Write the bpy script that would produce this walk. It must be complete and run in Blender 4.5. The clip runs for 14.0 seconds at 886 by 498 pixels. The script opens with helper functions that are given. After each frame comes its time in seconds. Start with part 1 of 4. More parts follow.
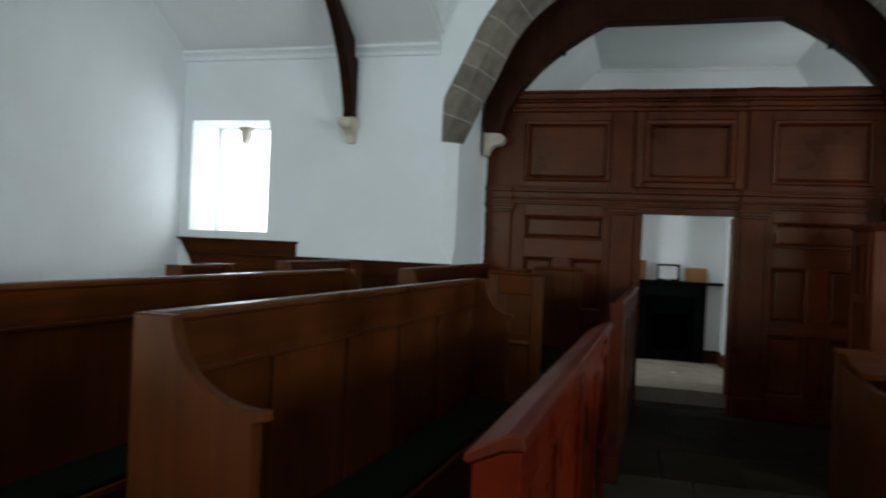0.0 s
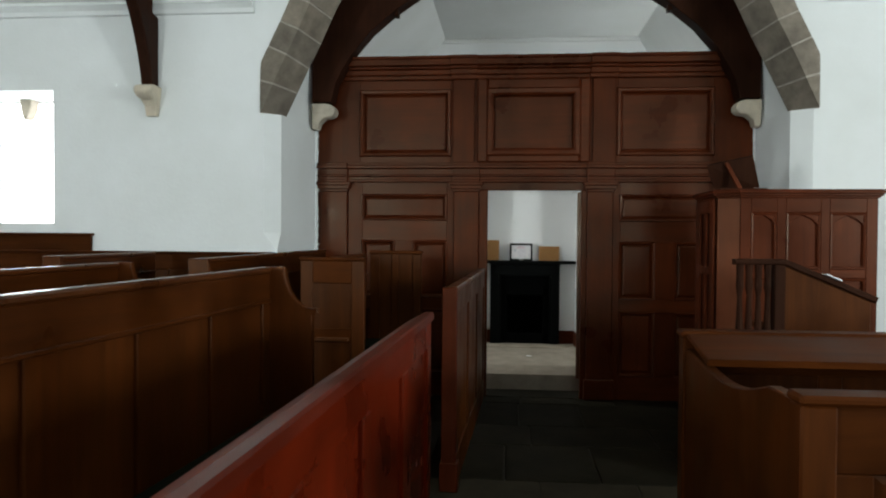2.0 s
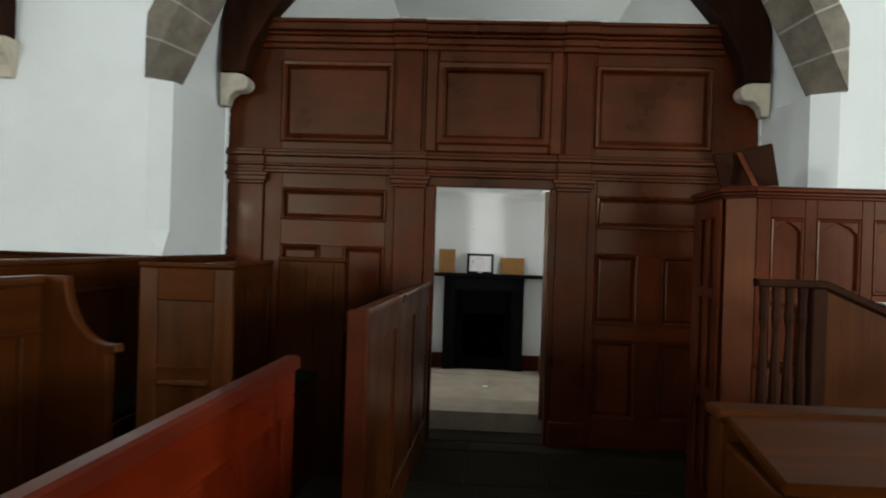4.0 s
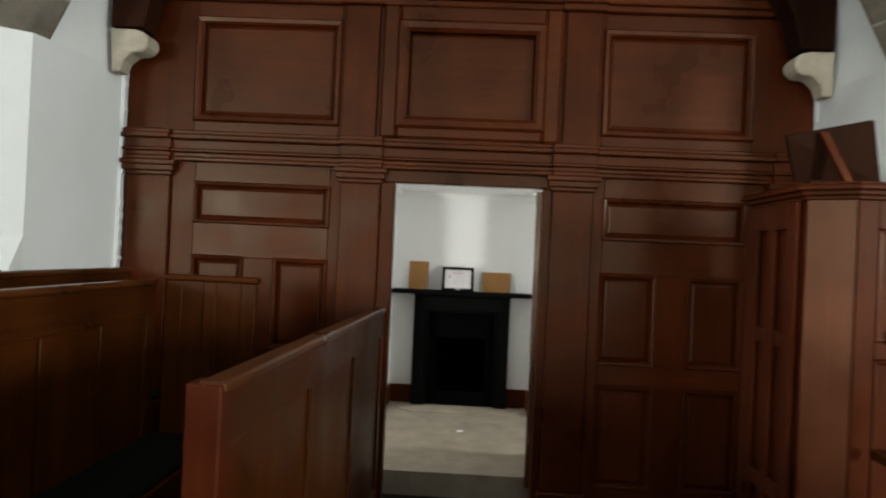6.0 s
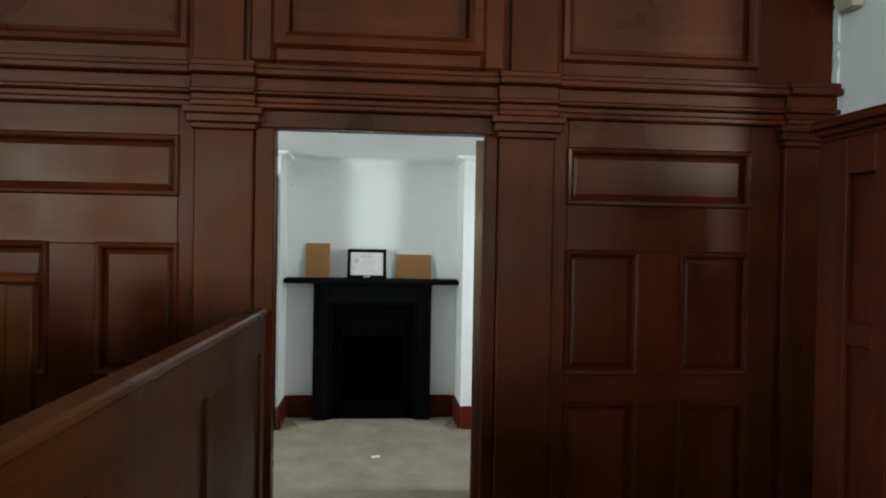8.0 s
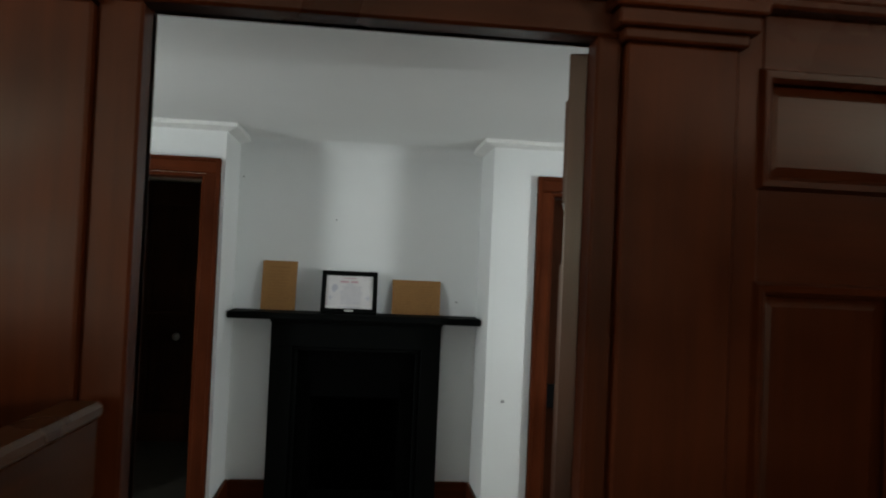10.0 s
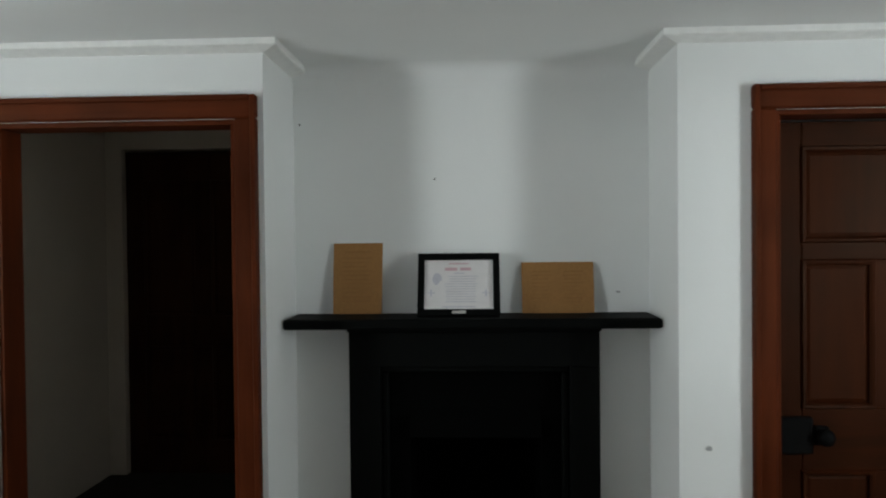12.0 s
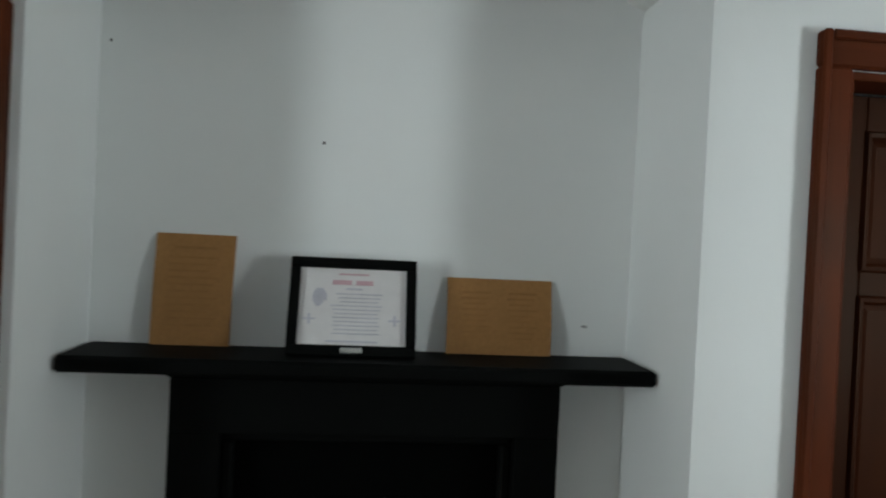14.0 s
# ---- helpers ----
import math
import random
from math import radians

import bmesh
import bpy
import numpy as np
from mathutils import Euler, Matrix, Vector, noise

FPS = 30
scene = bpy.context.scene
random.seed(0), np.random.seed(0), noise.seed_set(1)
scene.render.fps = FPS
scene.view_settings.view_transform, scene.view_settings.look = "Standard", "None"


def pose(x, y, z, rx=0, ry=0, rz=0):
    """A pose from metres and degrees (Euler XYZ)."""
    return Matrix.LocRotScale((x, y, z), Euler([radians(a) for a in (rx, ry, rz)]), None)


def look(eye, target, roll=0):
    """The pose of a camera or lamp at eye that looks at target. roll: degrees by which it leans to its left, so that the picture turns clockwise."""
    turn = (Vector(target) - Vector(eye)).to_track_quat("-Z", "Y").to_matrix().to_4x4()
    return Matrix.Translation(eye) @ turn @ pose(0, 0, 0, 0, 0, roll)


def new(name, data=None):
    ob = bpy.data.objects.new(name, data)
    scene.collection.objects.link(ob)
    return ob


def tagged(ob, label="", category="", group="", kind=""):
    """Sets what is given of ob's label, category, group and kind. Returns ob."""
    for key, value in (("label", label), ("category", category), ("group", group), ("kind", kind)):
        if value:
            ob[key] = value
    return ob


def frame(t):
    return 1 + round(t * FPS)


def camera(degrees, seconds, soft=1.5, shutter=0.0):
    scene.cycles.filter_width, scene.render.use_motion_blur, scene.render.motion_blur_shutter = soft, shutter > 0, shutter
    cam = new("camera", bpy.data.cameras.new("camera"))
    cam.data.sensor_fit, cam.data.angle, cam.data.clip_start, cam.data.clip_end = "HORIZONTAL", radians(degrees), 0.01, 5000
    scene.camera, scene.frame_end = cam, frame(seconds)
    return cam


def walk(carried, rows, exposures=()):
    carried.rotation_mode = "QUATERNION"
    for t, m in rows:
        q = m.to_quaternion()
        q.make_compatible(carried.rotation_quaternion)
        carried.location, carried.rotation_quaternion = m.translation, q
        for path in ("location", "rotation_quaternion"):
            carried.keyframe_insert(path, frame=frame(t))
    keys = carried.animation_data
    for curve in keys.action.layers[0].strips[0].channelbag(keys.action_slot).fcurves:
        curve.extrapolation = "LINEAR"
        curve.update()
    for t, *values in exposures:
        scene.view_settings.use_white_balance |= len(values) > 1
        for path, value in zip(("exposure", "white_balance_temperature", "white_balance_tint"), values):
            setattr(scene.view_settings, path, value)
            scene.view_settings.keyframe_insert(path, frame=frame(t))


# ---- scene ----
cam = camera(62.9, 14.0, soft=2.0, shutter=0.5)
PATH = [
    (0, (-0.018, -7.781, 1.594), (-0.546, -5.852, 1.582), 2.5),
    (0.5, (0.013, -7.698, 1.587), (-0.264, -5.717, 1.581), 2.8),
    (1, (-0.037, -7.498, 1.587), (-0.163, -5.502, 1.552), 2.4),
    (1.5, (0.005, -7.274, 1.547), (-0.135, -5.279, 1.522), 1.3),
    (2, (0.194, -7.001, 1.559), (0.011, -5.01, 1.522), 0.4),
    (2.5, (0.25, -6.756, 1.53), (0.016, -4.77, 1.511), 0.0),
    (3, (0.218, -6.419, 1.536), (-0.007, -4.432, 1.515), 0.2),
    (3.5, (0.251, -6.053, 1.52), (0.07, -4.061, 1.511), 0.8),
    (3.7, (0.291, -5.907, 1.519), (0.151, -3.911, 1.511), 1.1),
    (5.8, (0.467, -4.461, 1.6), (0.421, -2.462, 1.635), 3.1),
    (6, (0.459, -4.356, 1.581), (0.38, -2.357, 1.595), 2.6),
    (6.5, (0.363, -4.05, 1.587), (0.165, -2.061, 1.65), 1.2),
    (7, (0.32, -3.752, 1.571), (0.126, -1.762, 1.618), 1.0),
    (7.5, (0.403, -3.411, 1.581), (0.403, -1.411, 1.592), 1.6),
    (8, (0.403, -3.1, 1.542), (0.59, -1.109, 1.518), 1.0),
    (10.3, (0.431, -1.203, 1.518), (0.634, 0.786, 1.566), 2.7),
    (10.5, (0.474, -1.06, 1.536), (0.623, 0.934, 1.553), 2.9),
    (11, (0.474, -0.741, 1.535), (0.532, 1.258, 1.509), 2.6),
    (11.5, (0.403, -0.433, 1.539), (0.397, 1.566, 1.492), 1.2),
    (12, (0.407, -0.153, 1.521), (0.316, 1.845, 1.49), -0.6),
    (12.5, (0.417, 0.134, 1.529), (0.317, 2.131, 1.518), -0.7),
    (13, (0.413, 0.377, 1.502), (0.386, 2.377, 1.488), 0.0),
    (13.5, (0.323, 0.594, 1.501), (0.413, 2.592, 1.484), 1.5),
    (14, (0.348, 0.756, 1.514), (0.582, 2.743, 1.494), 2.8),
]
walk(cam, [(t, look(eye, target, roll)) for t, eye, target, roll in PATH],
     [(0, -0.55, 6150, 9), (0.8, -0.25, 6200, 9), (1.5, -0.05, 6450, 10), (3.5, 0.0, 6650, 11), (5.8, 0.3, 7050, 13), (6.6, 0.42, 6950, 12), (7.0, 0.26, 7000, 12), (7.5, 0.02, 6950, 12), (8.0, 0.32, 6300, 6), (8.2, 0.3, 6300, 6), (10.3, -0.55, 6500, 10), (11, -0.43, 6500, 10), (12.5, -0.37, 6400, 9), (13.5, -0.43, 6350, 8), (14, -0.40, 6300, 8)])

# ---- world, sun and exposure ----
world = bpy.data.worlds.new("overcast_sky")
scene.world = world
world.use_nodes = True
wn = world.node_tree.nodes
sky = wn.new("ShaderNodeTexSky")
sky.sky_type, sky.sun_disc = "NISHITA", False
sky.sun_elevation, sky.sun_rotation = radians(38), radians(200)
wn["Background"].inputs["Strength"].default_value = 0.12
world.node_tree.links.new(sky.outputs[0], wn["Background"].inputs["Color"])
sun_data = bpy.data.lights.new("sun", "SUN")
sun_data.energy, sun_data.angle, sun_data.color = 1.0, radians(15), (1.0, 0.96, 0.9)
sun = new("sun", sun_data)
sun.matrix_world = look((0, 0, 0), (0.27 * 3, 0.74 * 3, -0.62 * 3))


def window_light(name, eye, target, sx, sy, watts, color=(0.90, 0.98, 0.98)):
    """Sky light that comes in through one window opening."""
    data = bpy.data.lights.new(name, "AREA")
    data.shape, data.size, data.size_y, data.energy, data.color = "RECTANGLE", sx, sy, watts, color
    ob = new(name, data)
    ob.matrix_world = look(eye, target)
    return ob


# nave: two windows behind, one in each side wall
window_light("window_light_rear", (-2.2, -12.25, 2.15), (-1.6, -6.0, 2.1), 1.1, 1.1, 90)
window_light("window_light_rear", (2.6, -12.25, 2.15), (2.2, -6.0, 2.0), 1.1, 1.1, 80)
window_light("window_light_side", (-4.88, -9.6, 2.15), (0.5, -3.0, 2.1), 1.1, 1.1, 220)
window_light("window_light_side", (6.25, -6.5, 2.15), (-2.0, -3.0, 2.15), 1.1, 1.1, 275)
# vestry: one window at each side, near the fireplace wall
window_light("window_light_vestry", (-1.98, 0.77, 1.45), (1.0, 2.4, 1.40), 0.3, 0.9, 30)
window_light("window_light_vestry", (2.83, 0.72, 1.45), (0.0, 2.4, 1.40), 0.3, 0.9, 27)
# loft above the vestry
window_light("window_light_loft", (2.52, 1.4, 3.0), (-1.0, 1.4, 3.6), 0.6, 0.5, 14)


# ---- materials ----
def mat(name):
    m = bpy.data.materials.new(name)
    m.use_nodes = True
    nt = m.node_tree
    return m, nt, nt.nodes["Principled BSDF"]


def node(nt, kind, **values):
    n = nt.nodes.new(kind)
    for key, value in values.items():
        n.inputs[key].default_value = value
    return n


def ramp(nt, fac, stops):
    r = nt.nodes.new("ShaderNodeValToRGB")
    els = r.color_ramp.elements
    while len(els) < len(stops):
        els.new(0.5)
    for e, (p, c) in zip(els, stops):
        e.position, e.color = p, (*c, 1)
    nt.links.new(fac, r.inputs[0])
    return r


def coords(nt, scale):
    tc = nt.nodes.new("ShaderNodeTexCoord")
    mp = nt.nodes.new("ShaderNodeMapping")
    mp.inputs["Scale"].default_value = scale
    nt.links.new(tc.outputs["Object"], mp.inputs["Vector"])
    return mp.outputs[0]


def bump(nt, height, strength, distance, target):
    b = nt.nodes.new("ShaderNodeBump")
    b.inputs["Strength"].default_value, b.inputs["Distance"].default_value = strength, distance
    nt.links.new(height, b.inputs["Height"])
    nt.links.new(b.outputs[0], target.inputs["Normal"])


def mix(nt, fac, a, b, mode="MIX"):
    m = nt.nodes.new("ShaderNodeMix")
    m.data_type, m.blend_type = "RGBA", mode
    for sock, value in ((m.inputs[0], fac), (m.inputs[6], a), (m.inputs[7], b)):
        if isinstance(value, bpy.types.NodeSocket):
            nt.links.new(value, sock)
        else:
            sock.default_value = value if not isinstance(value, tuple) else (*value, 1)
    return m.outputs[2]


def wood(name, light, dark, axis="z", rough=0.33, wear=0.2, gloss=0.13):
    """Varnished softwood: streaked grain along one axis, patches of worn varnish."""
    m, nt, bs = mat(name)
    s = {"x": (0.9, 15, 15), "y": (15, 0.9, 15), "z": (15, 15, 0.9)}[axis]
    vec = coords(nt, s)
    grain = node(nt, "ShaderNodeTexNoise", Scale=1.6, Detail=7.0, Roughness=0.62, Distortion=0.5)
    nt.links.new(vec, grain.inputs["Vector"])
    fine = node(nt, "ShaderNodeTexNoise", Scale=9.0, Detail=3.0)
    nt.links.new(vec, fine.inputs["Vector"])
    col = ramp(nt, grain.outputs["Fac"], [(0.25, tuple(0.82 * a + 0.18 * b for a, b in zip(dark, light))), (0.8, light)])
    big = node(nt, "ShaderNodeTexNoise", Scale=2.3, Detail=4.0)
    nt.links.new(coords(nt, (1, 1, 1)), big.inputs["Vector"])
    tone = ramp(nt, big.outputs["Fac"], [(0.35, (0.62, 0.59, 0.56)), (0.7, (1.2, 1.17, 1.14))])
    info = nt.nodes.new("ShaderNodeObjectInfo")
    vary = ramp(nt, info.outputs["Random"], [(0.0, (0.86, 0.86, 0.86)), (1.0, (1.12, 1.1, 1.08))])
    c = mix(nt, 1.0, col.outputs[0], tone.outputs[0], "MULTIPLY")
    c = mix(nt, 1.0, c, vary.outputs[0], "MULTIPLY")
    nt.links.new(c, bs.inputs["Base Color"])
    rr = ramp(nt, big.outputs["Fac"], [(0.3, (rough - 0.06,) * 3), (0.75, (rough + wear,) * 3)])
    nt.links.new(rr.outputs[0], bs.inputs["Roughness"])
    bs.inputs["Specular IOR Level"].default_value = gloss
    bs.inputs["Specular Tint"].default_value = (1.0, 0.82, 0.60, 1)
    bump(nt, fine.outputs["Fac"], 0.07, 0.003, bs)
    return m


def plaster(name, color, rough=0.85, relief=0.35, stain=(0.9, 0.9, 0.88)):
    m, nt, bs = mat(name)
    vec = coords(nt, (1, 1, 1))
    big = node(nt, "ShaderNodeTexNoise", Scale=0.9, Detail=5.0, Roughness=0.6)
    fine = node(nt, "ShaderNodeTexNoise", Scale=34.0, Detail=5.0)
    lump = node(nt, "ShaderNodeTexNoise", Scale=3.2, Detail=3.0)
    for n in (big, fine, lump):
        nt.links.new(vec, n.inputs["Vector"])
    tone = ramp(nt, big.outputs["Fac"], [(0.3, tuple(a * b for a, b in zip(color, stain))), (0.65, color)])
    nt.links.new(tone.outputs[0], bs.inputs["Base Color"])
    bs.inputs["Roughness"].default_value = rough
    mixed = mix(nt, 0.25, lump.outputs["Color"], fine.outputs["Color"])
    bump(nt, mixed, relief, 0.02, bs)
    return m


def stone(name, light, dark, scale=6.0, rough=0.85, relief=0.5, gloss=0.3):
    m, nt, bs = mat(name)
    vec = coords(nt, (1, 1, 1))
    a = node(nt, "ShaderNodeTexNoise", Scale=scale, Detail=8.0, Roughness=0.65)
    b = node(nt, "ShaderNodeTexNoise", Scale=scale * 9, Detail=4.0)
    for n in (a, b):
        nt.links.new(vec, n.inputs["Vector"])
    col = ramp(nt, a.outputs["Fac"], [(0.32, dark), (0.68, light)])
    info = nt.nodes.new("ShaderNodeObjectInfo")
    vary = ramp(nt, info.outputs["Random"], [(0.0, (0.8, 0.8, 0.8)), (1.0, (1.14, 1.12, 1.08))])
    nt.links.new(mix(nt, 1.0, col.outputs[0], vary.outputs[0], "MULTIPLY"), bs.inputs["Base Color"])
    bs.inputs["Roughness"].default_value = rough
    bs.inputs["Specular IOR Level"].default_value = gloss
    bump(nt, mix(nt, 0.5, a.outputs["Color"], b.outputs["Color"]), relief, 0.012, bs)
    return m


def plain(name, color, rough=0.5, metal=0.0, amount=0.12, scale=30.0):
    m, nt, bs = mat(name)
    n = node(nt, "ShaderNodeTexNoise", Scale=scale, Detail=4.0)
    nt.links.new(coords(nt, (1, 1, 1)), n.inputs["Vector"])
    lo, hi = tuple(c * (1 - amount) for c in color), tuple(min(1, c * (1 + amount)) for c in color)
    nt.links.new(ramp(nt, n.outputs["Fac"], [(0.3, lo), (0.7, hi)]).outputs[0], bs.inputs["Base Color"])
    bs.inputs["Roughness"].default_value, bs.inputs["Metallic"].default_value = rough, metal
    bump(nt, n.outputs["Fac"], 0.08, 0.004, bs)
    return m


WALL = plaster("white_limewash", (0.80, 0.83, 0.83))
DRAB = plaster("drab_passage_paint", (0.62, 0.565, 0.49), 0.8, 0.15)
VESTRY = plaster("vestry_paint", (0.78, 0.79, 0.78), 0.7, 0.12, (0.95, 0.95, 0.95))
CEIL = plaster("ceiling_paint", (0.76, 0.77, 0.76), 0.85, 0.15)
ARCHSTONE = stone("arch_sandstone", (0.27, 0.235, 0.19), (0.13, 0.112, 0.09), 5)
CORBEL = stone("corbel_stone", (0.62, 0.56, 0.45), (0.46, 0.41, 0.33), 9)
MORTAR = stone("lime_mortar", (0.44, 0.41, 0.36), (0.28, 0.26, 0.225), 14)
# near-black colour holds the shade of pews and screen, not darker stone
FLAG_SHADED = stone("shaded_flagstone", (0.020, 0.0165, 0.0095), (0.0095, 0.0078, 0.0045), 3.2, 0.75, 0.5, 0.08)
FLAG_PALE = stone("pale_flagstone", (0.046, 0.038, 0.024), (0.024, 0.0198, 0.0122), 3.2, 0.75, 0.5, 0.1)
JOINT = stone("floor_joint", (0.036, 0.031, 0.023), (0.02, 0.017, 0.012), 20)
VFLOOR = stone("vestry_floor_screed", (0.37, 0.315, 0.25), (0.25, 0.21, 0.165), 5, 0.9, 0.3)
DARK = ((0.086, 0.0165, 0.0036), (0.038, 0.0071, 0.0016))
SCR_V = wood("screen_wood_upright", *DARK, "z", 0.3, 0.2, 0.18)
SCR_H = wood("screen_wood_level", *DARK, "x", 0.3, 0.18, 0.24)
TRUSS = wood("truss_wood", (0.035, 0.013, 0.007), (0.016, 0.006, 0.004), "z", 0.5, 0.2, 0.05)
BROWN = ((0.080, 0.0212, 0.0034), (0.028, 0.0072, 0.0014))
PEW_V = wood("pew_wood_upright", *BROWN, "z", 0.34)
PEW_H = wood("pew_wood_level", *BROWN, "y", 0.32)
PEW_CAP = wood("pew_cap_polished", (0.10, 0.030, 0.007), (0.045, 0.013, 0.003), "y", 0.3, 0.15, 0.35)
PEW_X = wood("pew_wood_cross", *BROWN, "x", 0.42, 0.2, 0.06)
RED_H = wood("red_pew_wood_level", (0.135, 0.0128, 0.0026), (0.066, 0.0062, 0.0014), "y", 0.28, 0.12)
RED_CAP = wood("red_pew_cap_polished", (0.12, 0.0145, 0.005), (0.07, 0.008, 0.003), "y", 0.34, 0.12, 0.25)
RED_V = wood("red_pew_wood_upright", (0.135, 0.0128, 0.0026), (0.066, 0.0062, 0.0014), "z", 0.28, 0.12)
POST_V = wood("worn_post_wood", (0.105, 0.019, 0.006), (0.05, 0.009, 0.003), "z", 0.36, 0.2)
# pulpit wood with a raised base colour, to paint in the window sheen
CORNER_SHEEN = wood("corner_board_sheen", (0.19, 0.05, 0.02), (0.11, 0.03, 0.012), "z", 0.3, 0.15, 0.5)
PUL_V = wood("pulpit_wood_upright", (0.11, 0.023, 0.0075), (0.05, 0.010, 0.0035), "z", 0.33)
PUL_H = wood("pulpit_wood_level", (0.11, 0.023, 0.0075), (0.05, 0.010, 0.0035), "x", 0.33)
DOOR_V = wood("door_wood_upright", (0.102, 0.0215, 0.0065), (0.047, 0.0095, 0.003), "z", 0.42, 0.2, 0.1)
SDOOR_V = wood("screen_door_upright", (0.10, 0.026, 0.012), (0.05, 0.012, 0.005), "z", 0.4, 0.15, 0.55)
SDOOR_H = wood("screen_door_level", (0.10, 0.026, 0.012), (0.05, 0.012, 0.005), "y", 0.4, 0.15, 0.55)
PASS_V = wood("passage_door_wood", (0.05, 0.021, 0.011), (0.022, 0.009, 0.005), "z", 0.5, 0.2, 0.09)
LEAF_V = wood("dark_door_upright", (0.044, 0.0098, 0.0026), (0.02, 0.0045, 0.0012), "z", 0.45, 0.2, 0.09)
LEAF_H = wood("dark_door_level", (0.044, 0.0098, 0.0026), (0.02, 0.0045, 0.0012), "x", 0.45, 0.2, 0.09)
DOOR_H = wood("door_wood_level", (0.102, 0.0215, 0.0065), (0.047, 0.0095, 0.003), "x", 0.42, 0.2, 0.1)
BLACK = plain("black_stove_paint", (0.002, 0.0024, 0.0022), 0.62)
BLACK.node_tree.nodes["Principled BSDF"].inputs["Specular IOR Level"].default_value = 0.06
SOOT = plain("soot", (0.0015, 0.0016, 0.0015), 0.95)
SOOT.node_tree.nodes["Principled BSDF"].inputs["Specular IOR Level"].default_value = 0.02
CUSHION = plain("dark_green_felt", (0.007, 0.009, 0.005), 0.95, 0, 0.3, 60)
CUSHION.node_tree.nodes["Principled BSDF"].inputs["Specular IOR Level"].default_value = 0.05
CARD = plain("brown_card", (0.345, 0.17, 0.053), 0.8, 0, 0.08, 90)
FAINT = plain("faint_print", (0.312, 0.153, 0.047), 0.85)
PAPER = plain("certificate_paper", (0.63, 0.605, 0.60), 0.8, 0, 0.03)
INK = plain("pale_ink", (0.46, 0.45, 0.50), 0.9)
REDINK = plain("red_ink", (0.52, 0.33, 0.36), 0.9)
IRON = plain("black_iron", (0.003, 0.003, 0.003), 0.6)
IRON.node_tree.nodes["Principled BSDF"].inputs["Specular IOR Level"].default_value = 0.06
STEEL = plain("worn_steel", (0.36, 0.35, 0.32), 0.5, 0.6)
BRIGHT = plain("silver_plate", (0.8, 0.8, 0.78), 0.25, 1.0)
WHITE = plain("white_paint", (0.8, 0.8, 0.78), 0.5, 0, 0.04)
SHEET = plain("white_paper", (0.82, 0.82, 0.8), 0.8, 0, 0.03)
DIRT = plain("dark_mark", (0.10, 0.095, 0.09), 0.9)
SMUDGE = plain("grey_smudge", (0.34, 0.34, 0.34), 0.9)


def glass_mat():
    m, nt, bs = mat("window_glass")
    bs.inputs["Transmission Weight"].default_value, bs.inputs["Roughness"].default_value = 1.0, 0.02
    bs.inputs["IOR"].default_value = 1.1
    return m


GLASS = glass_mat()
PICGLASS, _nt, _b = mat("picture_glass")
_b.inputs["Transmission Weight"].default_value, _b.inputs["Roughness"].default_value = 1.0, 0.04


# ---- builders ----
def box(bm, x0, x1, y0, y1, z0, z1, bev=0.0):
    """Adds a box to bm, its edges eased by bev."""
    vs = [bm.verts.new((x, y, z)) for x in (x0, x1) for y in (y0, y1) for z in (z0, z1)]
    fs = [bm.faces.new([vs[i] for i in q]) for q in ((0, 1, 3, 2), (4, 6, 7, 5), (0, 4, 5, 1), (2, 3, 7, 6), (0, 2, 6, 4), (1, 5, 7, 3))]
    if bev:
        es = list({e for f in fs for e in f.edges})
        bmesh.ops.bevel(bm, geom=es, offset=bev, segments=1, affect="EDGES")
    return bm


def boxm(x0, x1, y0, y1, z0, z1, bev=0.004):
    return box(bmesh.new(), min(x0, x1), max(x0, x1), min(y0, y1), max(y0, y1), min(z0, z1), max(z0, z1), bev)


def prism(pts, axis, a, b, bm=None, bev=0.0):
    """A flat outline, given in the two axes other than axis, drawn out from a to b."""
    bm = bm or bmesh.new()

    def at(p, w):
        return {"x": (w, p[0], p[1]), "y": (p[0], w, p[1]), "z": (p[0], p[1], w)}[axis]

    lo, hi = [bm.verts.new(at(p, a)) for p in pts], [bm.verts.new(at(p, b)) for p in pts]
    n = len(pts)
    fs = [bm.faces.new(lo), bm.faces.new(list(reversed(hi)))]
    fs += [bm.faces.new((lo[i], hi[i], hi[(i + 1) % n], lo[(i + 1) % n])) for i in range(n)]
    bmesh.ops.recalc_face_normals(bm, faces=fs)
    if bev:
        bmesh.ops.bevel(bm, geom=list({e for f in fs[:2] for e in f.edges}), offset=bev, segments=1, affect="EDGES")
    return bm


def mesh_of(name, bm, material):
    bmesh.ops.recalc_face_normals(bm, faces=bm.faces)
    me = bpy.data.meshes.new(name)
    bm.to_mesh(me)
    bm.free()
    me.materials.append(material)
    return me


def thing(name, m, label, category, group="", kind=""):
    ob = new(name)
    ob.empty_display_size = 0.1
    ob.matrix_basis = m
    return tagged(ob, label, category, group, kind)


def part(name, bm, material, parent, label="", local=False):
    """Links a bmesh as one mesh under a thing or a part. local: built in the parent's own axes."""
    ob = new(name, mesh_of(name, bm, material))
    ob.parent = parent
    if not local:
        ob.matrix_parent_inverse = parent.matrix_basis.inverted() if parent.parent is None else Matrix.Identity(4)
    return tagged(ob, label)


def solid(name, bm, material, label, category, kind="", group=""):
    return tagged(new(name, mesh_of(name, bm, material)), label, category, group, kind)


def arc(cx, cz, rx, rz, a0, a1, n):
    return [(cx + rx * math.cos(radians(a0 + (a1 - a0) * i / n)), cz + rz * math.sin(radians(a0 + (a1 - a0) * i / n))) for i in range(n + 1)]


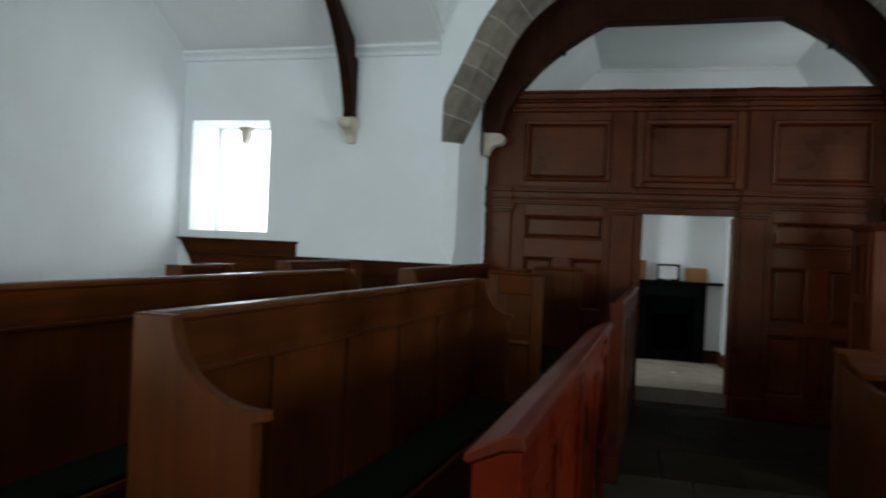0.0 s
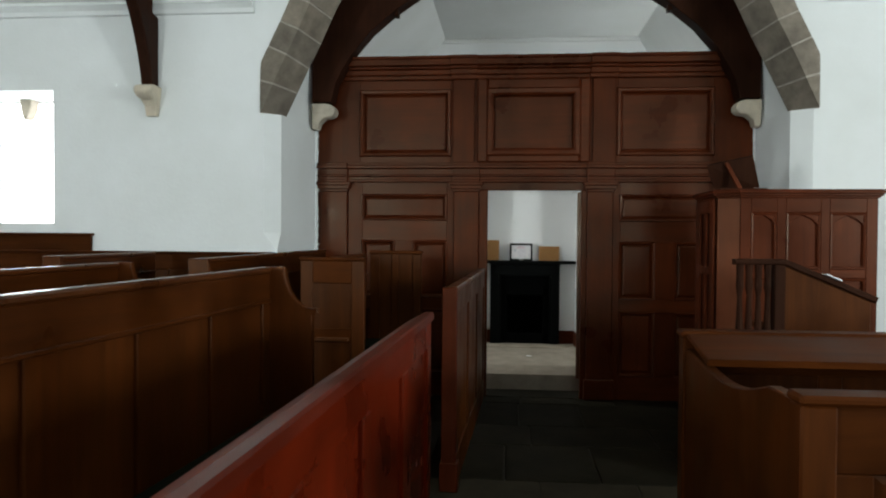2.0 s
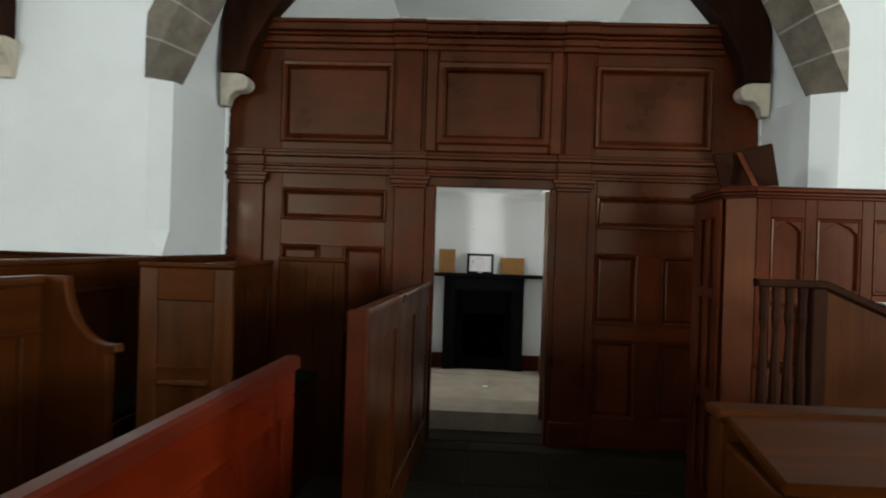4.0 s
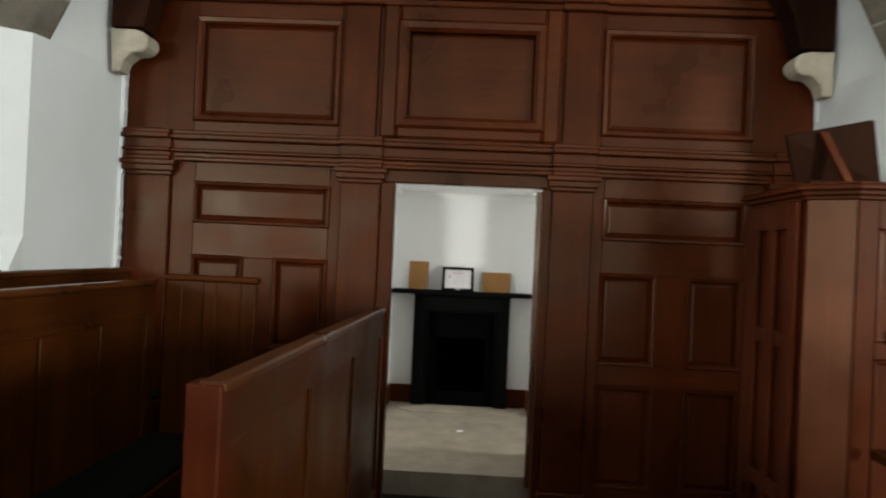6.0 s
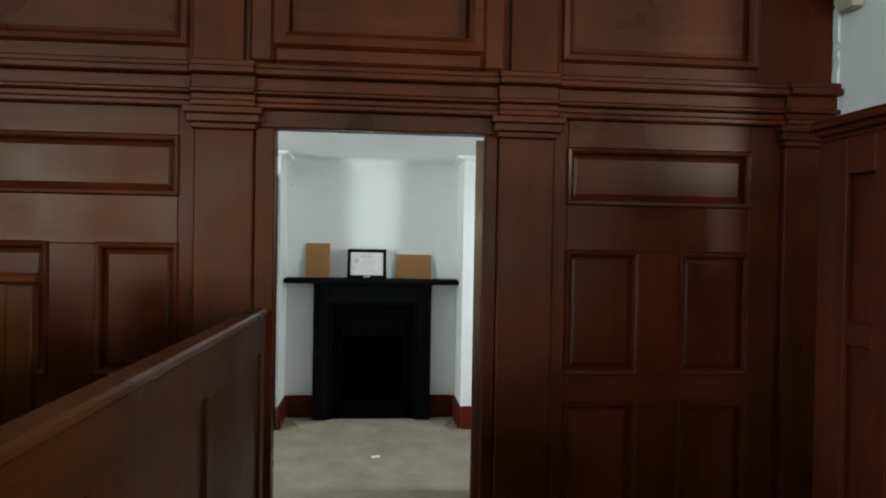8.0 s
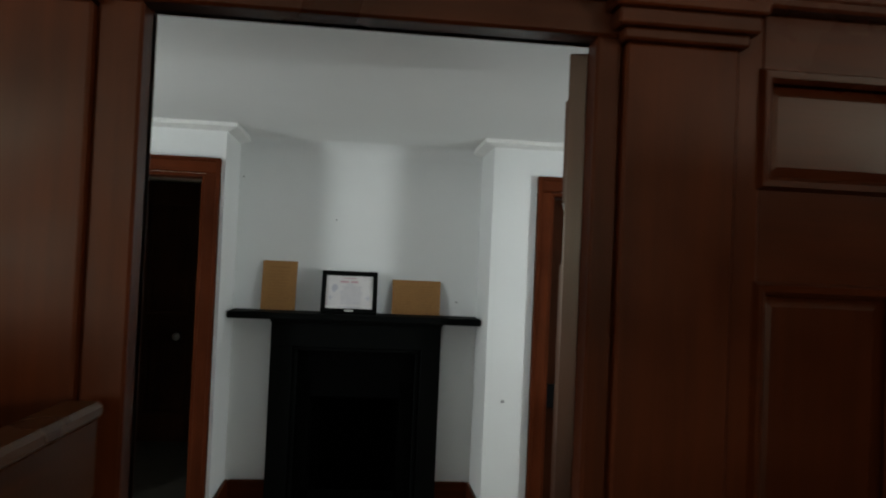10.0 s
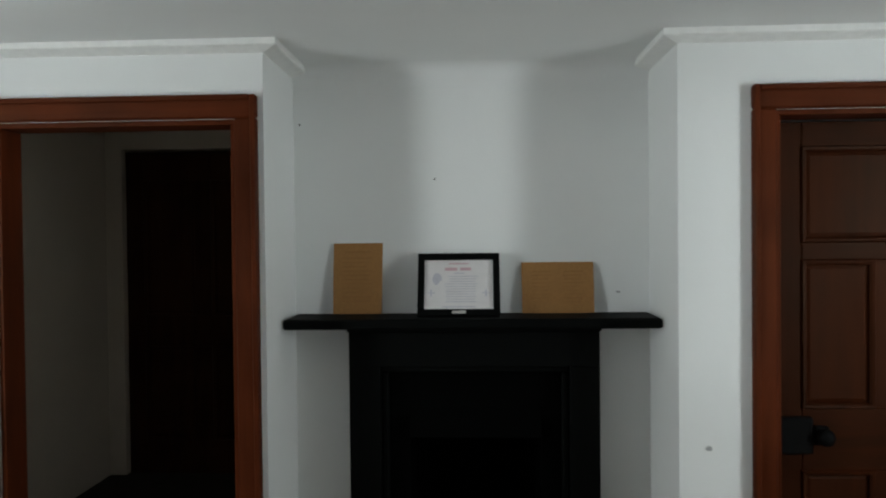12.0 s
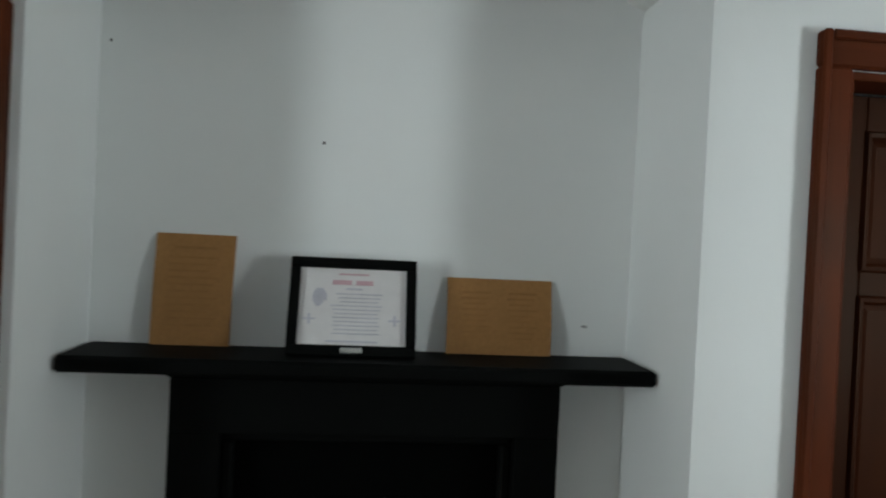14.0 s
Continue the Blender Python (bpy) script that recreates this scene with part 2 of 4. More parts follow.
def raised_panel(x0, x1, z0, z1, y, depth=0.012, border=0.05):
    """A fielded panel that faces -y: thin at its edge, proud in the middle."""
    bm = bmesh.new()
    box(bm, x0, x1, y, y + 0.012, z0, z1)
    a = [bm.verts.new(p) for p in ((x0, y, z0), (x1, y, z0), (x1, y, z1), (x0, y, z1))]
    k = border
    b = [bm.verts.new(p) for p in ((x0 + k, y - depth, z0 + k), (x1 - k, y - depth, z0 + k), (x1 - k, y - depth, z1 - k), (x0 + k, y - depth, z1 - k))]
    for i in range(4):
        bm.faces.new((a[i], a[(i + 1) % 4], b[(i + 1) % 4], b[i]))
    bm.faces.new(b)
    return bm


def moulding_ring(x0, x1, z0, z1, y, w=0.022, d=0.014):
    """A raised moulding round a panel that faces -y."""
    bm = bmesh.new()
    prof = [(0.0, 0.0), (0.25 * w, -d), (0.7 * w, -d * 0.8), (w, 0.0)]
    rings = []
    for o, h in prof:
        rings.append([bm.verts.new(p) for p in ((x0 + o, y + h, z0 + o), (x1 - o, y + h, z0 + o), (x1 - o, y + h, z1 - o), (x0 + o, y + h, z1 - o))])
    for r, s in zip(rings, rings[1:]):
        for i in range(4):
            bm.faces.new((r[i], r[(i + 1) % 4], s[(i + 1) % 4], s[i]))
    return bm


ORIGIN = Matrix.Identity(4)
rng_ = random.Random(11)

# ---- setting: floors ----
CX = 0.41
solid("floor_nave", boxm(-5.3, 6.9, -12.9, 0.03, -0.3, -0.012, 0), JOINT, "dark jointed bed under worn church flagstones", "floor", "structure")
# threshold takes the same darkened colour, for the shadow in the doorway
solid("step_threshold", boxm(-0.06, 0.9, 0.03, 0.36, -0.3, 0.004, 0), FLAG_SHADED, "worn stone threshold in the screen doorway, shade in its colour", "threshold", "structure")
vf = boxm(-2.6, 3.4, 0.36, 4.6, -0.3, 0.16, 0)
solid("floor_vestry", vf, VFLOOR, "bare greyish-brown vestry floor with scuffs", "floor", "structure")

# ---- setting: the wall with window and arch ----
WY0, WY1 = -0.87, -0.27


def wall_piece(name, bm, label, material=WALL):
    return solid(name, bm, material, label, "wall", "structure")


wx0, wx1, wz0, wz1 = -4.80, -3.865, 1.638, 2.83
wall_piece("wall_window_below", boxm(-5.6, -2.56, WY0, WY1, 0, wz0, 0), "white limewashed wall below the deep window")
wall_piece("wall_window_above", boxm(-5.6, -2.56, WY0, WY1, wz1, 5.4, 0), "white limewashed wall above the deep window")
wall_piece("wall_window_outer", boxm(-5.6, wx0, WY0, WY1, wz0, wz1, 0), "white limewashed wall beside the deep window")
wall_piece("wall_window_inner", boxm(wx1, -2.56, WY0, WY1, wz0, wz1, 0), "white limewashed wall between window and arch")
wall_piece("wall_right_of_arch", boxm(3.27, 6.9, WY0, WY1, 0, 5.4, 0), "white limewashed wall beside the stone arch")


def jamb(name, sgn, xf, xr0, xr1):
    """Plastered pier of the arch: chamfered front corner, stopped low down."""
    bm = bmesh.new()
    back = -2.56 if sgn > 0 else 3.27
    prism([(xf, WY0), (xr0, -0.77), (xr1, 0.06), (back, 0.06), (back, WY0)], "z", 1.575, 2.61, bm)
    prism([(xr0, WY0), (xr0, -0.77), (xr1, 0.06), (back, 0.06), (back, WY0)], "z", 0.0, 1.42, bm)
    v = [bm.verts.new(p) for p in ((xf, WY0, 1.575), (xr0, -0.77, 1.575), (xr1, 0.06, 1.575), (back, 0.06, 1.575), (back, WY0, 1.575),
                                   (xr0, WY0, 1.42), (xr0, -0.77, 1.42), (xr1, 0.06, 1.42), (back, 0.06, 1.42), (back, WY0, 1.42))]
    for q in ((0, 1, 5), (1, 6, 5), (1, 2, 7, 6), (2, 3, 8, 7), (3, 4, 9, 8), (4, 0, 5, 9), ):
        bm.faces.new([v[i] for i in q])
    wall_piece(name, bm, "white plastered arch pier with chamfered corner")


jamb("wall_arch_pier", 1, -1.94, -1.815, -1.69)
jamb("wall_arch_pier", -1, 2.637, 2.49, 2.44)

# wall above the arch, with plastered soffit behind the voussoirs
ACX, ARX, AZ = 0.357, 2.17, 2.61
NA = 40
bm = bmesh.new()


def soffit(cx, rx, rz, a):
    """Point on the plastered soffit at a degrees, a little squarer than an ellipse."""
    c, q = math.cos(radians(a)), max(math.sin(radians(a)), 0.0)
    return cx + rx * math.copysign(abs(c) ** 0.76, c), AZ + rz * q ** 0.76


big = [soffit(ACX, ARX + 0.02, 1.9, 180 - 180 * i / NA) for i in range(NA + 1)]
rear = [soffit(0.375, 2.065, 1.9, 180 - 180 * i / NA) for i in range(NA + 1)]
for i in range(NA):
    quad = [bm.verts.new((p[0], y, p[1])) for y, e in ((WY0 + 0.20, big), (0.06, rear)) for p in (e[i], e[i + 1], (e[i + 1][0], 5.4), (e[i][0], 5.4))]
    for q in ((0, 1, 2, 3), (4, 7, 6, 5), (0, 4, 5, 1)):
        bm.faces.new([quad[k] for k in q])
for x0, x1 in ((-2.56, -1.835), (2.55, 3.27)):
    box(bm, x0, x1, WY0 + 0.2, 0.06, AZ, 5.4)
wall_piece("wall_over_arch", bm, "white plastered wall and soffit over the arch")


def haunch(u):
    """Inner edge of the stone arch at u from 0 (one springing) to 1 (the other), and the way outwards."""
    k = [(-1.82, 2.61), (-1.533, 3.197), (-1.239, 3.764), (-0.788, 4.142), (-0.2625, 4.331), (ACX, 4.394)]
    k = [(2 * k[0][0] - k[1][0], 2 * k[0][1] - k[1][1])] + k + [(2 * ACX - k[4][0], k[4][1])]

    def curve(w):
        w = min(max(w, 0.0), 1.0) * 5
        n = min(int(w), 4)
        f = w - n
        p = [Vector(q) for q in k[n:n + 4]]
        return 0.5 * (2 * p[1] + (p[2] - p[0]) * f + (2 * p[0] - 5 * p[1] + 4 * p[2] - p[3]) * f * f + (3 * p[1] - p[0] - 3 * p[2] + p[3]) * f ** 3)

    w = 2 * u if u <= 0.5 else 2 - 2 * u
    a, b = curve(w - 0.01), curve(w + 0.01)
    d = (b - a).normalized()
    p, n = curve(w), Vector((-d.y, d.x))
    f = min(max(w / 0.16, 0.0), 1.0)
    n = Vector((-1.0, 0.0)).lerp(n, f * f * (3 - 2 * f)).normalized()
    return (p, n) if u <= 0.5 else (Vector((2 * ACX - p.x, p.y)), Vector((-n.x, n.y)))


def haunch_at(u, o):
    p, n = haunch(u)
    q = p + n * o
    return max(min(q.x, 2.6775), -1.969), q.y


outer_e = [haunch_at(i / NA, 0.305) for i in range(NA + 1)]
bm = bmesh.new()
for i in range(NA):
    a, b = outer_e[i], outer_e[i + 1]
    if abs(a[0] - b[0]) < 1e-6:
        continue
    quad = [bm.verts.new((p[0], y, p[1])) for y in (WY0, WY0 + 0.19) for p in (a, b, (b[0], 5.4), (a[0], 5.4))]
    for q in ((0, 1, 2, 3), (4, 7, 6, 5), (0, 4, 5, 1)):
        bm.faces.new([quad[k] for k in q])
for x0, x1 in ((-2.56, -1.969), (2.6775, 3.27)):
    box(bm, x0, x1, WY0, WY0 + 0.19, 2.61, 5.4)
wall_piece("wall_over_arch_face", bm, "white limewashed wall face over the stone arch")

# stone arch: each voussoir a block with a flat face and a broad chamfer
arch = thing("stone_arch", pose(ACX, -0.79, 2.61), "grey-brown chamfered sandstone arch with pale lime joints", "arch", kind="structure")
NV = 27


def arch_ring(u, grow):
    """Section of the arch at u: corners from the outer face edge over the ridge to the inner soffit edge."""
    (xo, zo), (xm, zm), (xi, zi) = haunch_at(u, 0.32), haunch_at(u, 0.131), haunch_at(u, 0.0)
    xm = max(min(xm, 2.66), -1.953)
    y = WY0 - 0.014 - grow
    return [(xo, y + 0.006, zo), (xm, y - 0.03, zm), (xi, -0.64 - grow, zi - grow), (xi, -0.62, zi), (xo, -0.68, zo)]


for k in range(NV):
    a0, a1 = k / NV + 0.0011, (k + 1) / NV - 0.0011
    bm = bmesh.new()
    rings = [[bm.verts.new(p) for p in arch_ring(a0 + (a1 - a0) * j / 2, 0.004 * rng_.random())] for j in range(3)]
    for r0, r1 in zip(rings, rings[1:]):
        for i in range(5):
            bm.faces.new((r0[i], r0[(i + 1) % 5], r1[(i + 1) % 5], r1[i]))
    bm.faces.new(rings[0])
    bm.faces.new(list(reversed(rings[-1])))
    part("voussoir", bm, ARCHSTONE, arch)
bm = bmesh.new()
rings = [[bm.verts.new(p) for p in arch_ring(j / 60, -0.006)] for j in range(61)]
for r0, r1 in zip(rings, rings[1:]):
    for i in range(5):
        bm.faces.new((r0[i], r0[(i + 1) % 5], r1[(i + 1) % 5], r1[i]))
bm.faces.new(list(reversed(rings[0])))
bm.faces.new(rings[-1])
part("mortar", bm, MORTAR, arch, "pale lime mortar joints")

# ---- setting: other nave walls and ceiling ----


def wall_with_openings(name, axis, plane0, plane1, u0, u1, z0, z1, opens, label, material=WALL):
    """A wall with rectangular openings (u0, u1, z0, z1) right through it."""
    bm = bmesh.new()

    def add(a, b, c, d):
        if axis == "y":
            box(bm, a, b, plane0, plane1, c, d)
        else:
            box(bm, plane0, plane1, a, b, c, d)

    u = u0
    for a, b, c, d in opens:
        add(u, a, z0, z1), add(a, b, z0, c), add(a, b, d, z1)
        u = b
    add(u, u1, z0, z1)
    return wall_piece(name, bm, label, material)


wall_with_openings("wall_rear", "y", -12.9, -12.3, -4.92, 6.3, 0, 5.4, [(-2.8, -1.6, 1.55, 2.75), (2.0, 3.2, 1.55, 2.75)], "white limewashed rear wall with two windows")
wall_with_openings("wall_left", "x", -5.6, -4.92, -12.9, WY0, 0, 5.4, [(-10.2, -9.0, 1.55, 2.75)], "plain white limewashed side wall with one window")
wall_with_openings("wall_far_side", "x", 6.3, 6.9, -12.9, WY0, 0, 5.4, [(-7.1, -5.9, 1.55, 2.75)], "white limewashed side wall with one window")
# ceiling: slopes up from the cornice, flat in the middle, open valley over the arch
bm = bmesh.new()
for x0, x1 in ((-4.92, -2.02), (2.72, 6.3)):
    prism([(WY0, 3.565), (WY0, 3.70), (-3.4, 5.35), (-3.4, 5.2)], "x", x0, x1, bm)
box(bm, -5.3, 6.9, -12.9, -3.4, 5.2, 5.4)
box(bm, -2.02, 2.6, -3.4, 0.06, 5.2, 5.4)
solid("ceiling", bm, CEIL, "white plastered church ceiling with sloping edge", "ceiling", "structure")
bm = bmesh.new()
for x0, x1 in ((-2.0, -2.02), (2.72, 2.67)):
    prism([(WY0, 3.68), (WY0, 5.25), (-3.4, 5.25)], "x", x0, x1, bm)
wall_piece("wall_valley_cheek", bm, "white plastered cheek beside the arch")


def cornice_profile(z, d):
    return [(0, z - 0.10), (-d * 0.35, z - 0.095), (-d * 0.45, z - 0.06), (-d * 0.8, z - 0.03), (-d, z - 0.02), (-d, z + 0.005), (0, z + 0.005)]


for x0, x1 in ((-4.92, -2.02), (2.72, 6.3)):
    solid("trim_cornice", prism([(WY0 + a, b) for a, b in cornice_profile(3.57, 0.09)], "x", x0, x1), WALL, "white plaster cornice at the ceiling edge", "cornice", "structure")


def window(name, x0, x1, z0, z1, y, axis="y", fr=0.05, bar=0.012, label="small clear-glazed church window in a deep white reveal"):
    w = thing(name, ORIGIN, label, "window", kind="structure")

    def b(u0, u1, v0, v1, c, d, bev=0.004):
        return boxm(u0, u1, v0, v1, c, d, bev) if axis == "y" else boxm(v0, v1, u0, u1, c, d, bev)

    for u0, u1, c, d in ((x0, x0 + fr, z0, z1), (x1 - fr, x1, z0, z1), (x0 + fr, x1 - fr, z0, z0 + fr), (x0 + fr, x1 - fr, z1 - fr, z1)):
        part("window_frame", b(u0, u1, y - 0.03, y + 0.03, c, d), WHITE, w)
    mx = (x0 + x1) / 2
    if bar:
        part("glazing_bar", b(mx - bar, mx + bar, y - 0.02, y + 0.02, z0 + fr, z1 - fr), WHITE, w)
    for u0, u1 in ((x0 + fr, mx - bar), (mx + bar, x1 - fr)) if bar else ((x0 + fr, x1 - fr),):
        p = part("pane", b(u0, u1, y - 0.003, y + 0.003, z0 + fr, z1 - fr, 0), GLASS, w)
        p.visible_shadow = False
    return w


window("window_1", wx0, wx1, wz0, wz1, -0.31, "y", 0.015, 0)
bm = prism([(-4.485, 2.829), (-4.36, 2.829), (-4.375, 2.73), (-4.41, 2.66), (-4.44, 2.64), (-4.462, 2.70)], "y", -0.46, -0.33, None, 0.01)
solid("window_bracket", bm, CORBEL, "small cream stone bracket under the window lintel", "bracket")
window("window_2", -2.8, -1.6, 1.55, 2.75, -12.7)
window("window_3", 2.0, 3.2, 1.55, 2.75, -12.7)
window("window_7", -10.2, -9.0, 1.55, 2.75, -5.35, "x")
window("window_4", -7.1, -5.9, 1.55, 2.75, 6.7, "x")

# plain bright overcast sky seen in the window by the arch
glow, gnt, gb = mat("overcast_glow")
gb.inputs["Base Color"].default_value = (0.8, 0.8, 0.8, 1)
gb.inputs["Emission Color"].default_value, gb.inputs["Emission Strength"].default_value = (0.95, 0.98, 1.0, 1), 6.5
solid("backdrop", boxm(-6.6, -2.4, 0.6, 0.62, 0.4, 4.4, 0), glow, "plain bright overcast sky beyond the window", "sky", "structure")

# ---- timber brace on its corbel, at the window wall ----
br = thing("wall_brace", pose(-2.893, WY0, 2.6), "dark curved timber roof brace on the white wall", "roof brace")
front = [(-0.98, 2.83), (-1.0, 2.93), (-1.045, 3.08), (-1.11, 3.24), (-1.19, 3.4), (-1.29, 3.55), (-1.41, 3.71), (-1.57, 3.87), (-1.85, 4.11), (-2.3, 4.4), (-3.0, 4.82)]
bm = prism([(WY0 - 0.002, 2.83), (WY0 - 0.002, 3.45), (-0.97, 3.47), (-0.975, 3.62), (-1.3, 3.835), (-2.0, 4.285), (-3.0, 4.93)] + list(reversed(front)), "x", -2.99, -2.885, None, 0.01)
part("brace", bm, TRUSS, br)


def corbel(name, m, label, wide=0.17, tall=False):
    """A stone corbel that juts out along -y: rounded nose, hollow below."""
    nose = arc(-0.135, 0.035, 0.06, 0.06, -100, 90, 8)
    pts = [(0, 0.1), (0, -0.13), (-0.045, -0.13), (-0.06, -0.07), (-0.10, -0.03)] + [(-0.135 + (a + 0.135) * -1, b) for a, b in nose] + [(-0.12, 0.1)]
    bm = prism([(a * 1.15, b * (0.85 if b > 0 else 1.3) if tall else b * 1.05) for a, b in pts], "x", -wide / 2, wide / 2, None, 0.01)
    for v in bm.verts:
        if v.co.z < 0.03:
            v.co.x *= 1 - 2.4 * min(0.03 - v.co.z, 0.14)
    ob = solid(name, bm, CORBEL, label, "corbel")
    ob.matrix_basis = m
    return ob


corbel("corbel", pose(-2.93, WY0, 2.755), "cream stone corbel under the curved timber brace", 0.15, True)

# ---- arched timber truss over the screen, its feet on corbels ----
truss = thing("arched_truss", pose(CX, -0.14, 2.81), "dark arched timber truss with collar over the screen", "roof truss")
for s in (1, -1):
    def mx_(x):
        return x if s == 1 else 0.745 - x

    inn = [(-1.50, 2.815), (-1.46, 3.0), (-1.31, 3.26), (-1.12, 3.48), (-0.89, 3.67), (-0.68, 3.81), (-0.47, 3.925)]
    outp = [(max(x, -1.684), z) for x, z in (soffit(0.37, 2.09, 1.885, a) for a in range(113, 172, 5))]
    part("curved_brace", prism([(mx_(x), z) for x, z in inn + [(-0.47, outp[0][1])] + outp[1:] + [(-1.684, 2.815)]], "y", -0.25, -0.06, None, 0.006), TRUSS, truss)
top = [soffit(0.37, 2.09, 1.885, a) for a in range(66, 115, 4)]
part("collar", prism([(-0.468, 3.925), (1.213, 3.925)] + top, "y", -0.245, -0.065, None, 0.006), TRUSS, truss)
for x in (-0.89, 1.635):
    part("peg", boxm(x - 0.02, x + 0.02, -0.2, -0.1, 3.63, 3.69, 0.004), TRUSS, truss)
corbel("corbel", pose(-1.69, -0.16, 2.70, 0, 0, 90), "cream stone corbel under the truss foot")
corbel("corbel", pose(2.44, -0.16, 2.70, 0, 0, -90), "cream stone corbel under the truss foot")

# ---- timber screen ----
screen = thing("timber_screen", pose(CX, 0.04, 0), "dark red-brown varnished panelled screen with pilasters and doorway", "panelled screen")
SX0, SX1 = -1.688, 2.436


def mir(x):
    return 2 * CX - x


def both(x0, x1):
    return ((x0, x1), (mir(x1), mir(x0)))


FY = 0.0
# backing boards behind the framing, either side of the doorway and above
for x0, x1 in ((SX0, -0.02), (0.90, SX1)):
    part("backing", boxm(x0, x1, 0.045, 0.075, 0.004, 2.0, 0), SCR_V, screen)
part("backing", boxm(SX0, SX1, 0.045, 0.075, 2.0, 3.24, 0), SCR_H, screen)
for x0, x1 in both(-1.65, -1.39) + both(-0.346, -0.105):
    x0, x1 = max(x0, SX0 + 0.002), min(x1, SX1 - 0.002)
    p = part("pilaster", boxm(x0, x1, -0.035, 0.045, 0.2, 1.985, 0.006), SCR_V, screen)
    part("plinth_block", boxm(x0 - 0.02 if x0 > SX0 + 0.03 else x0, x1 + 0.02 if x1 < SX1 - 0.03 else x1, -0.055, 0.045, 0.004, 0.2, 0.008), SCR_H, p)
    for k, (e, a, b) in enumerate(((0.012, 1.985, 2.01), (0.028, 2.01, 2.045), (0.04, 2.045, 2.075))):
        part("capital", boxm(max(x0 - e, SX0 + 0.001), min(x1 + e, SX1 - 0.001), -0.04 - e, 0.045, a, b, 0.005), SCR_H, p)
for x0, x1 in both(-1.688, -1.655):
    part("edge_stile", boxm(x0, x1, -0.004, 0.045, 0.004, 2.0, 0.003), SCR_V, screen)
# framing of the two lower bays
for a, b in both(-1.388, -0.348):
    lft = a < 0

    def m2(x0, x1):
        return (x0, x1) if lft else (mir(x1), mir(x0))

    for x0, x1 in (m2(-1.388, -1.245), m2(-0.415, -0.348)):
        part("stile", boxm(x0, x1, FY, 0.045, 0.004, 2.075, 0.003), SCR_V, screen)
    X0, X1 = m2(-1.245, -0.415)
    for z0, z1 in ((1.953, 2.075), (1.505, 1.712), (0.84, 0.97), (0.004, 0.24)):
        part("rail", boxm(X0, X1, FY, 0.045, z0, z1, 0.003), SCR_H, screen)
    M0, M1 = m2(-0.93, -0.737)
    for z0, z1 in ((0.97, 1.505), (0.24, 0.84)):
        part("muntin", boxm(M0, M1, FY, 0.045, z0, z1, 0.003), SCR_V, screen)
    cells = [(X0, X1, 1.712, 1.953)] + [(p, q, z0, z1) for z0, z1 in ((0.97, 1.505), (0.24, 0.84)) for p, q in ((X0, M0), (M1, X1))]
    for x0, x1, z0, z1 in cells:
        p = part("panel", raised_panel(x0, x1, z0, z1, 0.032, 0.016, 0.045), SCR_H if x1 - x0 > z1 - z0 else SCR_V, screen)
        part("moulding", moulding_ring(x0 - 0.008, x1 + 0.008, z0 - 0.008, z1 + 0.008, 0.0, 0.03, 0.016), SCR_H, p)
# door case
for x0, x1, y1 in ((-0.105, -0.02, 0.078), (0.87, 0.925, 0.05)):
    part("door_post", boxm(x0, x1, -0.012, y1, 0.004, 2.0, 0.006), SCR_V, screen)
part("door_head", boxm(-0.105, 0.925, -0.012, 0.078, 2.0, 2.075, 0.006), SCR_H, screen)
# entablature across the screen, breaking forward over the pilasters
for z0, z1, d in ((2.075, 2.10, 0.045), (2.10, 2.128, 0.03), (2.128, 2.148, 0.055), (2.148, 2.205, 0.03), (2.205, 2.235, 0.075), (2.235, 2.262, 0.055)):
    part("entablature", boxm(SX0, SX1, -d, 0.045, z0, z1, 0.006), SCR_H, screen)
    for x0, x1 in both(-1.65, -1.39) + both(-0.346, -0.105):
        part("entablature", boxm(max(x0 - 0.01, SX0 + 0.002), min(x1 + 0.01, SX1 - 0.002), -d - 0.032, -d, z0, z1, 0.005), SCR_H, screen)
# upper tier
for x0, x1 in both(SX0, -1.265) + both(-0.385, -0.125):
    part("stile", boxm(x0, x1, FY, 0.045, 2.262, 3.06, 0.003), SCR_V, screen)
for x0, x1 in both(-1.265, -0.385):
    for z0, z1 in ((2.262, 2.335), (2.96, 3.06)):
        part("rail", boxm(x0, x1, FY, 0.045, z0, z1, 0.003), SCR_H, screen)
    p = part("panel", raised_panel(x0, x1, 2.335, 2.96, 0.036, 0.020, 0.06), SCR_H, screen)
    part("moulding", moulding_ring(x0 - 0.012, x1 + 0.012, 2.323, 2.972, 0.0, 0.05, 0.02), SCR_H, p)
x0, x1 = -0.125, 0.945
for a, b, c, d in ((x0, x0 + 0.1, 2.262, 3.06), (x1 - 0.1, x1, 2.262, 3.06), (x0 + 0.1, x1 - 0.1, 2.262, 2.335), (x0 + 0.1, x1 - 0.1, 2.96, 3.06)):
    part("bolection_frame", boxm(a, b, -0.058, 0.045, c, d, 0.014), SCR_H, screen)
p = part("panel", raised_panel(x0 + 0.1, x1 - 0.1, 2.335, 2.96, 0.03, 0.03, 0.07), SCR_H, screen)
part("moulding", moulding_ring(x0 + 0.085, x1 - 0.085, 2.32, 2.975, -0.056, 0.075, 0.02), SCR_H, p)
for x0, x1 in both(-0.36, -0.15):
    part("upper_pilaster", boxm(x0, x1, -0.022, 0.0, 2.262, 3.06, 0.005), SCR_V, screen)
